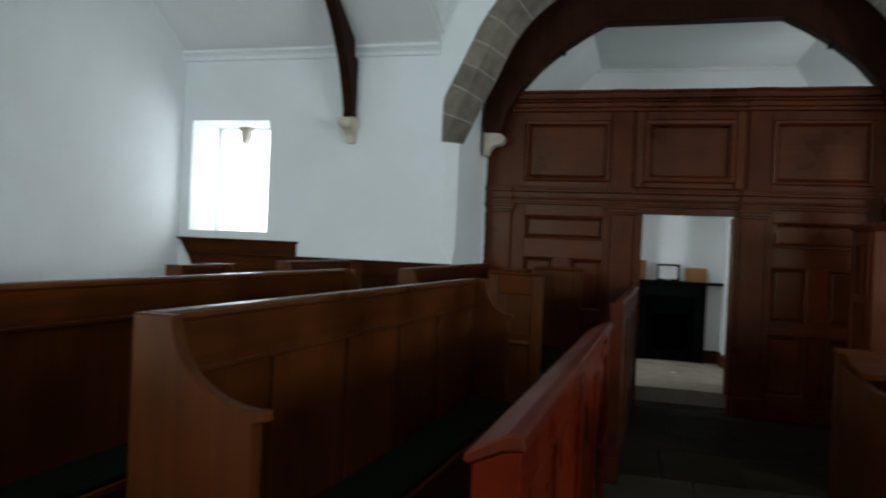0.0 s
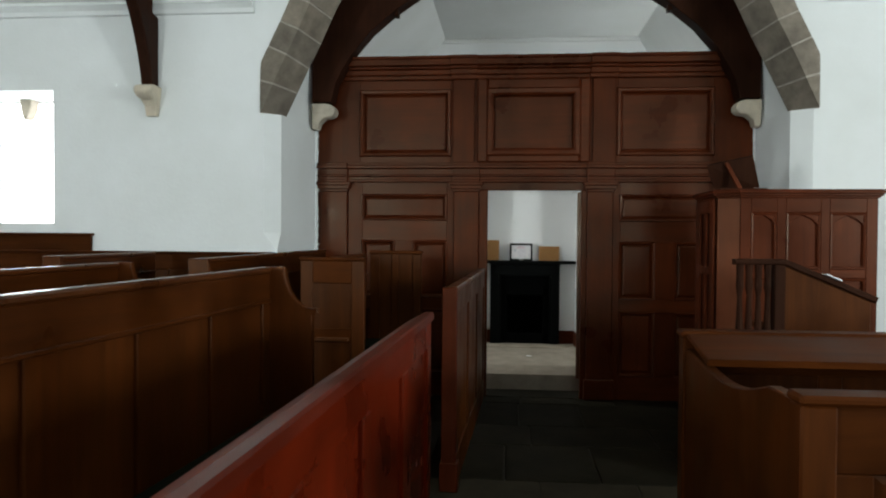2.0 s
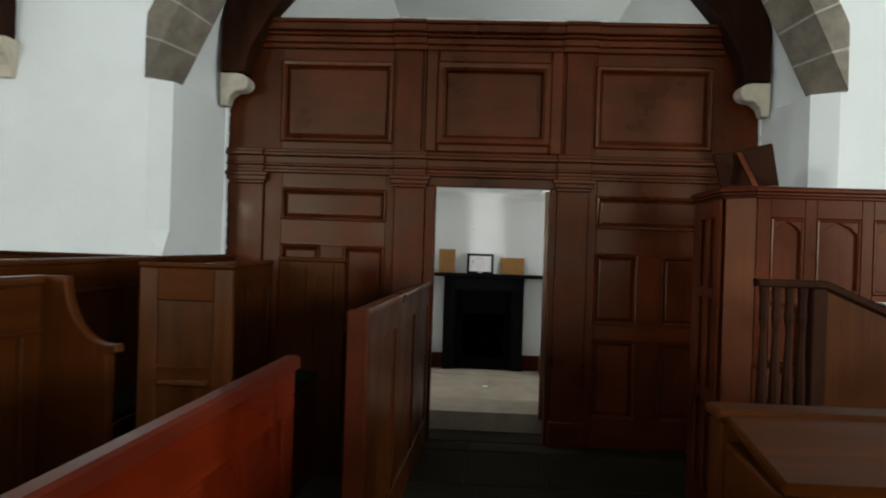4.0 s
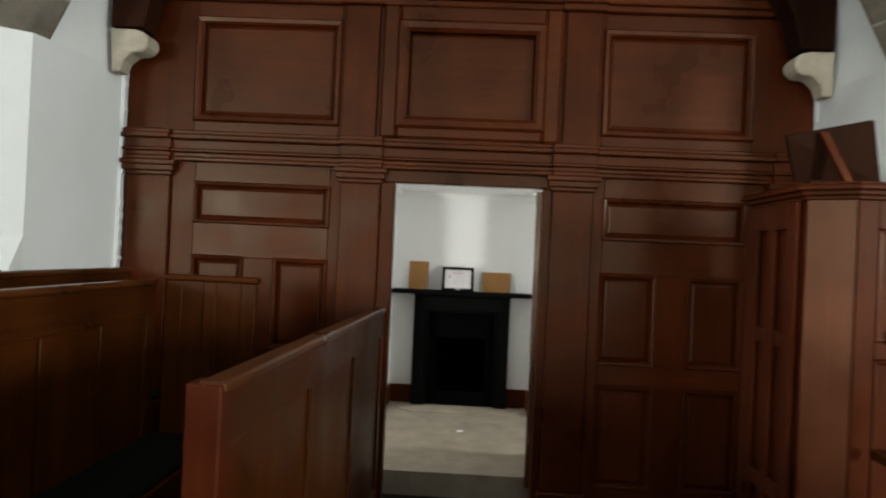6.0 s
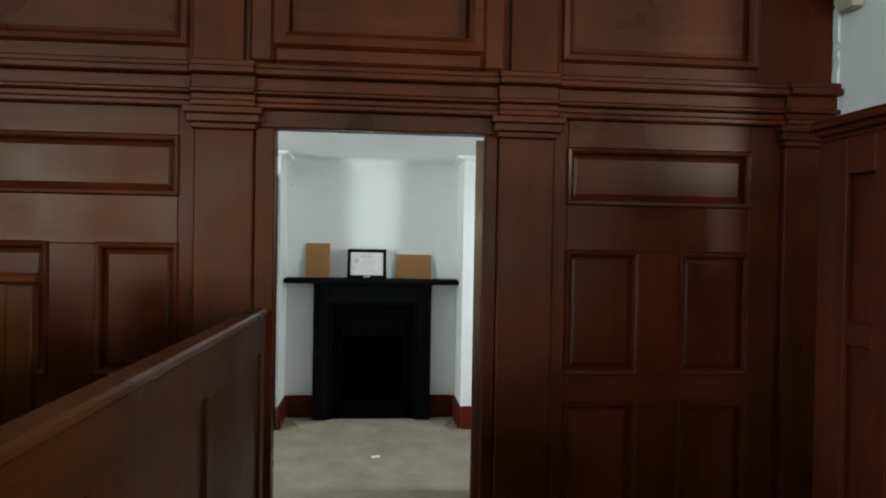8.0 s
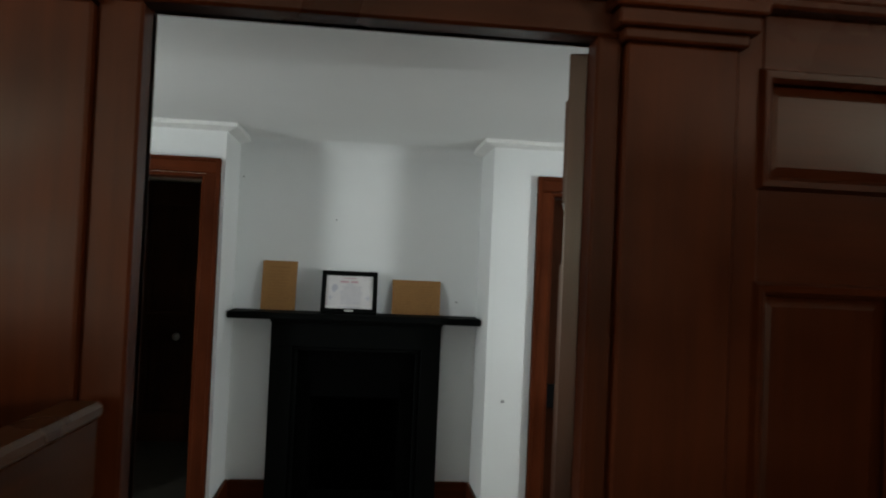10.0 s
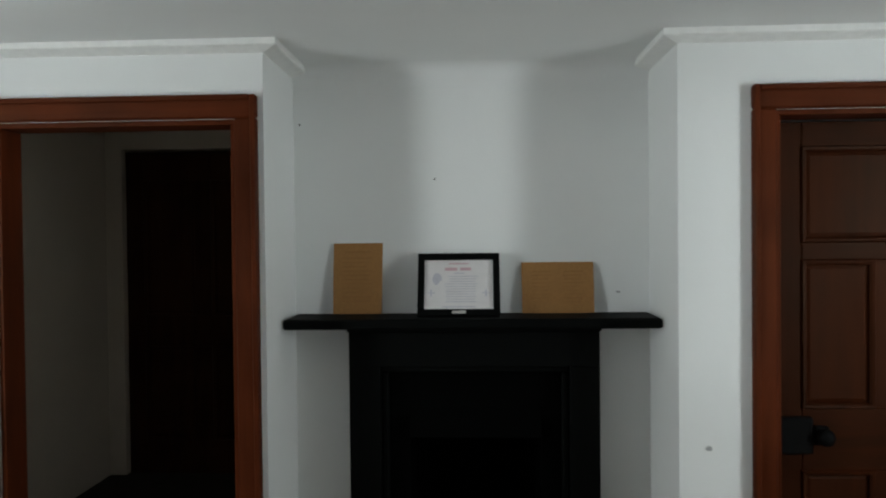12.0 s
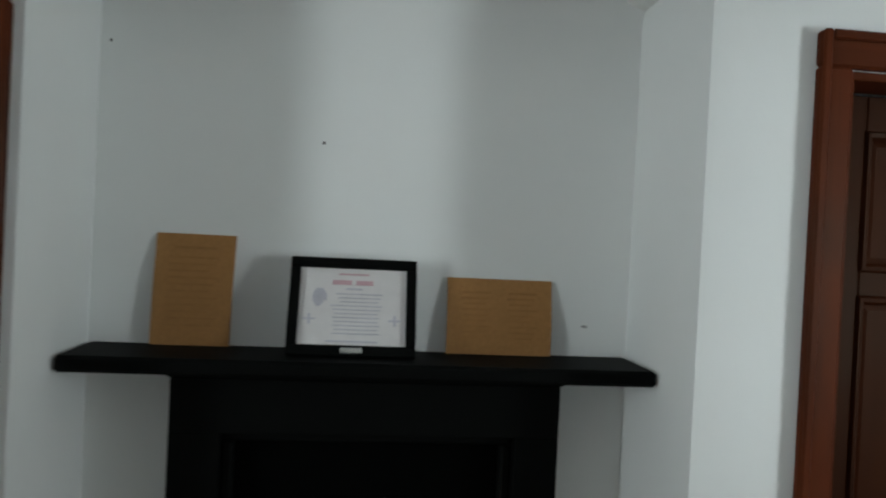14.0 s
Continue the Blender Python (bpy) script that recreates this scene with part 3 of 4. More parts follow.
for z0, z1, d in ((3.06, 3.10, 0.04), (3.10, 3.15, 0.065), (3.15, 3.175, 0.1), (3.175, 3.235, 0.145), (3.235, 3.262, 0.16)):
    part("cornice", boxm(SX0, SX1, -d, 0.08, z0, z1, 0.007), SCR_H, screen)
    for a, b in both(-0.38, -0.12):
        part("cornice", boxm(a, b, -d - 0.02, -d, z0, z1, 0.005), SCR_H, screen)

# ragged plaster where the pier meets the screen
for xs_, sg in ((-1.69, 1), (2.44, -1)):
    bm = bmesh.new()
    zz = [1.2 + 0.0225 * i + rng_.uniform(-0.008, 0.008) for i in range(70)]
    ins = [(xs_ + sg * 0.003 + 0.014 * rng_.random() ** 5) for _ in zz]
    lo = [[bm.verts.new((xs_ - sg * 0.02, y, z)) for z in zz] for y in (-0.045, -0.006)]
    hi = [[bm.verts.new((x, y, z)) for x, z in zip(ins, zz)] for y in (-0.045, -0.006)]
    for i in range(69):
        bm.faces.new((lo[0][i], hi[0][i], hi[0][i + 1], lo[0][i + 1]))
        bm.faces.new((hi[0][i], hi[1][i], hi[1][i + 1], hi[0][i + 1]))
    wall_piece("trim_plaster_edge", bm, "ragged white plaster edge against the screen")

# ---- loft over the vestry ----
wall_piece("wall_loft_left", boxm(-2.4, -1.75, 0.08, 2.62, 2.36, 5.2, 0), "white loft wall", VESTRY)
wall_with_openings("wall_loft_right", "x", 2.5, 3.1, 0.08, 2.62, 2.36, 5.2, [(1.05, 1.75, 2.7, 3.3)], "white loft wall with a small window", VESTRY)
wall_piece("wall_loft_back", boxm(-2.4, 3.1, 2.62, 3.2, 2.36, 5.2, 0), "white loft wall", VESTRY)
bm = bmesh.new()
box(bm, -0.67, 1.82, 0.07, 2.62, 4.15, 4.25)
prism([(-0.67, 4.15), (-0.67, 4.25), (-1.75, 3.3), (-1.75, 3.18)], "y", 0.07, 2.62, bm)
prism([(1.82, 4.15), (1.82, 4.25), (2.5, 3.3), (2.5, 3.18)], "y", 0.07, 2.62, bm)
solid("ceiling_loft", bm, CEIL, "white sloping loft ceiling", "ceiling", "structure")
solid("trim_loft", boxm(-0.72, 1.86, 2.58, 2.62, 4.10, 4.15), CEIL, "white plaster bead at loft ceiling", "trim", "structure")
vent = thing("ceiling_vent", pose(0.47, 0.26, 4.15), "dark narrow slot vent in the white loft ceiling", "vent")
part("frame", boxm(0.25, 0.69, 0.2, 0.32, 4.135, 4.15, 0.003), WHITE, vent)
part("slot", boxm(0.28, 0.66, 0.225, 0.295, 4.13, 4.134, 0), SOOT, vent)

# ---- vestry shell ----
VZ = 2.16
bm = bmesh.new()
box(bm, -2.7, 3.5, 0.10, 4.6, VZ, 2.36)
solid("ceiling_vestry", bm, VESTRY, "low flat white vestry ceiling", "ceiling", "structure")
FYW = 2.165
NX0, NX1, NY = -0.275, 1.045, 2.55
wall_with_openings("wall_vestry_left", "x", -2.5, -1.9, 0.08, FYW, 0.16, VZ, [(0.52, 0.98, 0.95, 1.95)], "white vestry side wall with a window", VESTRY)
wall_with_openings("wall_vestry_right", "x", 2.75, 3.35, 0.08, FYW, 0.16, VZ, [(0.52, 0.98, 0.95, 1.95)], "white vestry side wall with a window", VESTRY)
window("window_5", 0.52, 0.98, 0.95, 1.95, -2.3, "x", label="small vestry window in a white reveal")
window("window_6", 0.52, 0.98, 0.95, 1.95, 3.15, "x", label="small vestry window in a white reveal")
# flanks of the fireplace, with door openings
DLX0, DLX1, DLZ = -1.17, -0.367, 1.912
DRX0, DRX1, DRZ = 1.345, 2.16, 1.912
wall_piece("wall_niche_left", boxm(-0.36, NX0, 2.28, 2.57, 0.16, VZ, 0), "white side of the chimney niche", VESTRY)
wall_with_openings("wall_flank_left", "y", FYW, 2.28, -2.5, NX0, 0.16, VZ, [(DLX0, DLX1, 0.16, DLZ)], "white wall with an open doorway", VESTRY)
wall_with_openings("wall_flank_right", "y", FYW, 2.57, NX1, 3.35, 0.16, VZ, [(DRX0, DRX1, 0.16, DRZ)], "white wall with a closed door", VESTRY)
wall_with_openings("wall_niche", "y", NY, 2.9, NX0 - 0.01, NX1 + 0.01, 0.16, VZ, [(0.03, 0.76, 0.16, 1.12)], "white chimney wall behind the mantel", VESTRY)
wall_piece("wall_front_left", boxm(-2.5, -1.69, 0.08, 0.3, 0.0, 2.36, 0), "white vestry wall behind the screen", VESTRY)
wall_piece("wall_front_right", boxm(2.44, 3.35, 0.08, 0.3, 0.0, 2.36, 0), "white vestry wall behind the screen", VESTRY)
# passage behind the open doorway
wall_piece("wall_passage_left", boxm(-2.3, -1.72, 2.28, 4.2, 0.16, VZ, 0), "dim drab passage wall", DRAB)
wall_piece("wall_passage_right", boxm(-0.30, -0.2, 2.57, 4.2, 0.16, VZ, 0), "dim drab passage wall", DRAB)
wall_piece("wall_passage_back", boxm(-2.2, -0.2, 4.2, 4.5, 0.16, VZ, 0), "dim drab passage wall", DRAB)
wall_piece("wall_closet_back", boxm(1.2, 2.6, 2.9, 3.0, 0.16, VZ, 0), "plain white wall behind the closed door", VESTRY)


solid("floor_passage", boxm(-1.72, -0.36, 2.28, 4.2, 0.16, 0.168, 0), JOINT, "dark bare passage floor", "floor", "structure")
# cornice along the flanks, returning into the niche
def vcornice(pts, name="trim_vestry_cornice"):
    """Plaster cornice swept along a plan line, hanging under the ceiling on the line's right-hand side."""
    prof = [(0.0, VZ - 0.036), (0.01, VZ - 0.034), (0.05, VZ - 0.024), (0.056, VZ - 0.02), (0.056, VZ - 0.001), (0.0, VZ - 0.001)]
    bm = bmesh.new()
    rows = []
    for i, p in enumerate(pts):
        p = Vector(p)
        d0 = (p - Vector(pts[i - 1])).normalized() if i else (Vector(pts[1]) - p).normalized()
        d1 = (Vector(pts[i + 1]) - p).normalized() if i + 1 < len(pts) else d0
        n0, n1 = Vector((d0.y, -d0.x)), Vector((d1.y, -d1.x))
        n = (n0 + n1).normalized()
        n = n / max(0.3, n.dot(n0))
        rows.append([bm.verts.new((*(p + n * o), z)) for o, z in prof])
    for r0, r1 in zip(rows, rows[1:]):
        for i in range(len(prof)):
            j = (i + 1) % len(prof)
            bm.faces.new((r0[i], r0[j], r1[j], r1[i]))
    bm.faces.new(rows[0]), bm.faces.new(list(reversed(rows[-1])))
    return solid(name, bm, WHITE, "white plaster cornice stopping in the chimney niche", "cornice", "structure")


vcornice([(-1.9, FYW), (NX0, FYW), (NX0, NY)])
vcornice([(NX1, NY), (NX1, FYW), (2.75, FYW)])


# rounded plaster cove where the niche wall turns into the ceiling
R = 0.085
cove = [(NY, VZ), (NY, VZ - R)] + [(NY - R + R * math.cos(radians(a)), VZ - R + R * math.sin(radians(a))) for a in range(9, 90, 9)] + [(NY - R, VZ)]
bm = prism(cove, "x", NX0, NX1)
for e in bm.edges:
    e.smooth = e.calc_face_angle(0) < 0.5
for f in bm.faces:
    f.smooth = True
solid("trim_niche_cove", bm, VESTRY, "white rounded plaster cove over the chimney niche", "cove", "structure")


# skirting boards
def skirting(x0, x1, y0, y1):
    solid("baseboard", boxm(x0, x1, y0, y1, 0.16, 0.33, 0.006), DOOR_H, "dark red-brown varnished skirting board", "skirting", "structure")


skirting(-1.9, -1.25, FYW - 0.02, FYW)
skirting(-0.288, NX0 - 0.001, FYW - 0.02, FYW)
skirting(NX1, 1.266, FYW - 0.02, FYW)
skirting(2.25, 2.75, FYW - 0.02, FYW)
skirting(NX0, NX0 + 0.02, FYW, NY)
skirting(NX1 - 0.02, NX1, FYW, NY)
skirting(NX0 + 0.02, -0.052, NY - 0.02, NY)
skirting(0.84, NX1 - 0.02, NY - 0.02, NY)


# ---- vestry doors ----
def door_frame(name, x0, x1, z1, y, label):
    d = thing(name, pose((x0 + x1) / 2, y, 0.16), label, "door frame", kind="structure")
    w = 0.075
    for a, b in ((x0 - w, x0), (x1, x1 + w)):
        part("architrave", boxm(a, b, y - 0.024, y, 0.16, z1, 0.006), DOOR_V, d)
    part("architrave", boxm(x0 - w, x1 + w, y - 0.024, y, z1, z1 + w, 0.006), DOOR_H, d)
    for a, b in ((x0 - w, x0 - w + 0.02), (x1 + w - 0.02, x1 + w)):
        part("bead", boxm(a, b, y - 0.034, y - 0.024, 0.16, z1 + w, 0.004), DOOR_V, d)
    part("bead", boxm(x0 - w + 0.02, x1 + w - 0.02, y - 0.034, y - 0.024, z1 + w - 0.02, z1 + w, 0.004), DOOR_H, d)
    for a, b in ((x0, x0 + 0.018), (x1 - 0.018, x1)):
        part("lining", boxm(a, b, y, y + 0.112, 0.16, z1 - 0.018, 0.002), DOOR_V, d)
    part("lining", boxm(x0, x1, y, y + 0.112, z1 - 0.018, z1, 0.002), DOOR_H, d)
    return d


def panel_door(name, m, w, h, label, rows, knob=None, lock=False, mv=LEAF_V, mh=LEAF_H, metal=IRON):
    """A framed door in its own axes: x from the hinge, z up, facing -y."""
    d = thing(name, m, label, "door")
    t = 0.04
    for a, b in ((0, 0.105), (w - 0.105, w)):
        part("stile", boxm(a, b, 0, t, 0, h, 0.003), mv, d, local=True)
    zs = [0.0] + [z for r in rows for z in r] + [h]
    for z0, z1 in zip(zs[0::2], zs[1::2]):
        part("rail", boxm(0.105, w - 0.105, 0, t, z0, z1, 0.003), mh, d, local=True)
    for i, (z0, z1) in enumerate(rows):
        cols = [(0.105, w - 0.105)] if z1 - z0 < 0.35 else [(0.105, w / 2 - 0.05), (w / 2 + 0.05, w - 0.105)]
        if len(cols) == 2:
            part("muntin", boxm(w / 2 - 0.05, w / 2 + 0.05, 0, t, z0, z1, 0.003), mv, d, local=True)
        for a, b in cols:
            p = part("panel", raised_panel(a, b, z0, z1, 0.014, 0.008, 0.03), mv, d, local=True)
            part("moulding", moulding_ring(a - 0.004, b + 0.004, z0 - 0.004, z1 + 0.004, 0.0, 0.02, 0.008), mv, p, local=True)
            part("back_panel", boxm(a, b, 0.026, 0.03, z0, z1, 0), mv, p, local=True)
    if knob:
        bm = bmesh.new()
        bmesh.ops.create_uvsphere(bm, u_segments=16, v_segments=10, radius=0.028)
        bmesh.ops.scale(bm, vec=(1, 0.75, 1), verts=bm.verts)
        bmesh.ops.translate(bm, vec=(knob[0], -0.05, knob[1]), verts=bm.verts)
        k = part("knob", bm, metal, d, "worn pale metal door knob" if metal is STEEL else "dark metal door knob", local=True)
        part("knob_rose", boxm(knob[0] - 0.025, knob[0] + 0.025, -0.025, 0, knob[1] - 0.03, knob[1] + 0.03, 0.006), IRON, k, local=True)
    if lock:
        part("lock_case", boxm(lock[0], lock[1], -0.028, 0, lock[2], lock[3], 0.004), IRON, d, "black iron rim lock", local=True)
    return d


door_frame("door_1_frame", DLX0, DLX1, DLZ, FYW, "red-brown varnished frame of the open doorway")
door_frame("door_2_frame", DRX0, DRX1, DRZ, FYW, "red-brown varnished frame round the closed door")
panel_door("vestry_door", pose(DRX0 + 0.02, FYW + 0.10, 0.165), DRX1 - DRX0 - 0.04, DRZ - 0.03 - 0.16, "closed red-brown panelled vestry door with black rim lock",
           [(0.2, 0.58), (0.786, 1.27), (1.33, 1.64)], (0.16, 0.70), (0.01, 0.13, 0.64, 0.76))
panel_door("passage_door", pose(-1.62, 3.97, 0.165), 0.90, 1.87, "dark panelled passage door standing beyond the doorway", [(0.2, 0.74), (0.92, 1.70)], (0.72, 0.76), mv=PASS_V, mh=PASS_V, metal=STEEL)
wall_piece("wall_passage_cross", boxm(-0.715, -0.3, 3.93, 4.07, 0.16, VZ, 0), "dim drab wall beside the passage door", DRAB)
wall_piece("wall_passage_head", boxm(-1.72, -0.715, 3.93, 4.07, 2.045, VZ, 0), "dim drab wall above the passage door", DRAB)
wall_piece("wall_passage_cheek", boxm(-1.72, -1.625, 3.93, 4.07, 0.16, 2.045, 0), "dim drab wall beside the passage door", DRAB)
# door of the screen, opened inwards
sd = panel_door("screen_door", pose(1.077, 0.87, 0.185, 0, 0, 253.3), 0.83, 1.80, "red-brown panelled door standing open into the vestry", [(0.16, 0.56), (0.68, 1.345), (1.487, 1.72)], mv=SDOOR_V, mh=SDOOR_H)
for z in (1.46, 0.25):
    hg = part("hinge", boxm(0.826, 0.829, 0.0405, 0.06, z, z + 0.12, 0.001), STEEL, sd, "worn pale steel hinge", local=True)
    for a in (0.0, 0.0625):
        bm = bmesh.new()
        bmesh.ops.create_cone(bm, cap_ends=True, segments=10, radius1=0.008, radius2=0.008, depth=0.0575)
        bmesh.ops.translate(bm, vec=(0.836, 0.064, z + a + 0.029), verts=bm.verts)
        part("knuckle", bm, STEEL, hg, local=True)

# ---- fireplace and mantel ----
fp = thing("fireplace_surround", pose(0.4, NY, 0.16), "black-painted plain fireplace surround in the chimney niche", "fireplace")
fy = 2.42
part("jamb", boxm(-0.052, 0.06, fy, NY, 0.16, 1.06, 0.002), BLACK, fp)
part("jamb", boxm(0.735, 0.84, fy, NY, 0.16, 1.06, 0.002), BLACK, fp)
part("frieze", boxm(-0.052, 0.84, fy, NY, 1.06, 1.185, 0.002), BLACK, fp)
for a, b in ((0.06, 0.085), (0.71, 0.735)):
    part("inner_moulding", boxm(a, b, fy + 0.03, NY, 0.16, 1.035, 0.006), BLACK, fp)
part("inner_moulding", boxm(0.06, 0.735, fy + 0.03, NY, 1.035, 1.06, 0.006), BLACK, fp)
part("register_plate", boxm(0.085, 0.71, fy + 0.07, fy + 0.085, 0.86, 1.035, 0.003), SOOT, fp)
part("register_plate", boxm(0.085, 0.16, fy + 0.07, fy + 0.085, 0.16, 0.86, 0.003), SOOT, fp)
part("register_plate", boxm(0.635, 0.71, fy + 0.07, fy + 0.085, 0.16, 0.86, 0.003), SOOT, fp)
part("hood", prism([(fy + 0.03, 0.80), (fy + 0.07, 0.9), (fy + 0.085, 0.9), (fy + 0.085, 0.78)], "x", 0.16, 0.635), SOOT, fp)
part("ash_guard", boxm(0.165, 0.63, fy + 0.05, fy + 0.066, 0.165, 0.30, 0.006), SOOT, fp)
for a, b in ((0.09, 0.15), (0.645, 0.705)):
    part("firebox_side", boxm(a, b, fy + 0.09, 2.86, 0.16, 1.04, 0), SOOT, fp)
part("firebox_top", boxm(0.15, 0.645, fy + 0.09, 2.86, 0.93, 1.04, 0), SOOT, fp)
part("firebox", prism([(0.15, 2.55), (0.64, 2.55), (0.58, 2.84), (0.21, 2.84)], "z", 0.165, 0.2), SOOT, fp)
wall_piece("wall_firebox_back", boxm(0.1, 0.7, 2.86, 2.92, 0.16, 1.2, 0), "sooty black back of the hearth", SOOT)
hearth = solid("hearth_slab", prism([(-0.2, NY - 0.14), (-0.12, 2.2), (0.0, 2.12), (0.8, 2.12), (0.92, 2.2), (1.0, NY - 0.14)], "z", 0.16, 0.166), VFLOOR, "low worn stone hearth slab before the fireplace", "hearth", "structure")
shelf = thing("mantel_shelf", pose(0.386, 2.44, 1.193), "long black-painted mantel shelf with rounded edge", "mantel shelf")
part("board", boxm(-0.268, 1.040, 2.335, 2.548, 1.204, 1.24, 0.007), BLACK, shelf)
part("bed_moulding", boxm(-0.058, 0.846, 2.41, 2.548, 1.186, 1.2035, 0.003), BLACK, shelf)


# ---- things on the mantel ----
def leaning(x0, x1, h, foot, top, z, t):
    """Pose for a flat thing that leans back against the wall; its own axes are x, and z up its face."""
    return pose((x0 + x1) / 2, foot, z, -math.degrees(math.asin((top - foot) / h)), 0, 0)


SZ = 1.241
cert = thing("framed_certificate", leaning(0.195, 0.492, 0.24, 2.415, 2.50, SZ, 0.02), "white printed certificate in a black frame on the mantel", "picture frame")
w, h = 0.148, 0.236
for a, b, c, d in ((-w, w, 0, 0.026), (-w, w, h - 0.024, h), (-w, -w + 0.024, 0.026, h - 0.024), (w - 0.024, w, 0.026, h - 0.024)):
    part("frame", boxm(a, b, -0.009, 0.009, c, d, 0.003), BLACK, cert, local=True)
pp = part("certificate", boxm(-w + 0.024, w - 0.024, 0.002, 0.006, 0.026, h - 0.024, 0), PAPER, cert, "white printed certificate", local=True)


def ink(x0, x1, z0, z1, material=INK):
    part("print_line", boxm(x0, x1, 0.0008, 0.002, z0, z1, 0), material, pp, local=True)


ink(-0.035, 0.035, 0.196, 0.2, REDINK)
for x0, x1 in ((-0.05, -0.005), (0.005, 0.045)):
    ink(x0, x1, 0.172, 0.183, REDINK)
ink(-0.018, 0.02, 0.16, 0.164)
for i in range(11):
    s = 0.064 - 0.005 * (i % 3) if i < 5 else 0.058 - 0.004 * (i % 2)
    ink(-s + 0.012 + (0.012 if i < 3 else 0.0), s + 0.004, 0.1485 - i * 0.0095, 0.1510 - i * 0.0095)
for k in range(9):
    v = (k - 4) / 4.6
    ink(-0.078 - 0.017 * math.sqrt(1 - v * v), -0.078 + 0.017 * math.sqrt(1 - v * v) - 0.006 * (k < 3), 0.138 + v * 0.022, 0.1425 + v * 0.022)
for x in (-0.1, 0.098):
    ink(x - 0.014, x + 0.014, 0.086, 0.09), ink(x - 0.003, x + 0.003, 0.075, 0.1)
ink(-0.06, 0.06, 0.034, 0.038)
part("name_plate", boxm(-0.025, 0.025, -0.012, -0.0085, 0.006, 0.02, 0.002), BRIGHT, cert, "small shiny silver plate", local=True)


def card_sheet(name, x0, x1, h, foot, top, label, blots, lean=0.0):
    """A thin stiff card that leans on the wall and bows a little at the foot."""
    c = thing(name, leaning(x0, x1, h, foot, top, SZ, 0.003), label, "card")
    w = (x1 - x0) / 2
    bm = bmesh.new()
    rows = []
    for j in range(9):
        v = j / 8
        bow = -0.006 * math.sin(math.pi * v)
        flare = 1 + 0.004 * (1 - v) ** 2 + 0.012 * v
        rows.append([bm.verts.new((u * w * flare - lean * (1 - v), bow + s, v * h)) for s in (0.0, 0.003) for u in (-1, -0.33, 0.33, 1)])
    for r0, r1 in zip(rows, rows[1:]):
        for i, j in ((0, 1), (1, 2), (2, 3), (3, 7), (7, 6), (6, 5), (5, 4), (4, 0)):
            bm.faces.new((r0[i], r0[j], r1[j], r1[i]))
    for r0 in (rows[0], rows[-1]):
        for i in range(3):
            bm.faces.new((r0[i], r0[i + 1], r0[i + 5], r0[i + 4]))
    sheet = part("sheet", bm, CARD, c, local=True)
    for x0_, x1_, z0_, z1_ in blots:
        v = (z0_ + z1_) / 2 / h
        y_ = -0.006 * math.sin(math.pi * v) - 0.0022
        part("print_line", boxm(x0_, x1_, y_, y_ + 0.002, z0_, z1_, 0), FAINT, sheet, local=True)
    return c


card_sheet("brown_card", -0.124, 0.058, 0.264, 2.516, 2.5435, "upright sheet of brown card with faint print on the mantel",
           [(-0.05, 0.05, 0.228, 0.234)] + [(-0.06, 0.055 - 0.01 * (i % 3), 0.205 - i * 0.016, 0.210 - i * 0.016) for i in range(11)], 0.002)
card_sheet("brown_card", 0.575, 0.837, 0.188, 2.514, 2.5425, "wide brown card with two faint printed columns on the mantel",
           [(a - 0.035 - 0.005 * (i % 2), a + 0.035 - 0.006 * (i % 3), 0.15 - i * 0.014, 0.155 - i * 0.014) for i in range(9) for a in (-0.058, 0.058)])


def mark(x, y, z, r, label, material=DIRT, stretch=1.0):
    bm = bmesh.new()
    bmesh.ops.create_circle(bm, cap_ends=True, segments=9, radius=r)
    for v in bm.verts:
        v.co.x *= (0.75 + 0.5 * rng_.random()) * stretch
    bmesh.ops.rotate(bm, matrix=Matrix.Rotation(radians(90), 3, "X"), verts=bm.verts)
    bmesh.ops.translate(bm, vec=(x, y, z), verts=bm.verts)
    return solid("wall_mark", bm, material, label, "stain")


mark(1.137, FYW - 0.004, 0.846, 0.008, "small grey scuff in the white paint", SMUDGE, 1.4)
mark(0.93, NY - 0.004, 1.315, 0.004, "faint grey scuff above the mantel", SMUDGE, 2.2)
mark(0.255, NY - 0.004, 1.74, 0.004, "tiny dark nail hole in the white paint")
mark(-0.25, NY - 0.004, 1.95, 0.004, "tiny dark nail hole in the white paint")
solid("paper_scrap", prism([(0.41, 1.47), (0.46, 1.49), (0.45, 1.53), (0.40, 1.51)], "z", 0.16, 0.163), SHEET, "small white paper scrap on the vestry floor", "paper")


# ---- pews ----
def framed_back(p, length, z0, z1, n, thick, mv, mh, cap=0.03, facing=1, rail=0.16):
    """A panelled pew back along local y from 0, facing local +x: rails, stiles and sunk panels, with a moulded cap."""
    t = thick
    part("top_rail", boxm(-t, 0, 0, length, z1 - rail, z1 - 0.028, 0.004), mh, p, local=True)
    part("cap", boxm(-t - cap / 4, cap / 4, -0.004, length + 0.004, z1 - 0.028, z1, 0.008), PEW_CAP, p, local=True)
    part("bead", boxm(0, 0.012, 0.004, length - 0.004, z1 - rail - 0.012, z1 - rail + 0.006, 0.004), mh, p, local=True)
    part("bottom_rail", boxm(-t, 0, 0, length, z0, z0 + 0.14, 0.004), mh, p, local=True)
    w = 0.085
    step = (length - w) / n
    for i in range(n + 1):
        part("stile", boxm(-t, 0, i * step, i * step + w, z0 + 0.14, z1 - rail, 0.004), mv, p, local=True)
    for i in range(n):
        a, b = i * step + w, (i + 1) * step
        part("panel", boxm(-t + 0.012, -0.014, a, b, z0 + 0.14, z1 - rail, 0), mv, p, local=True)


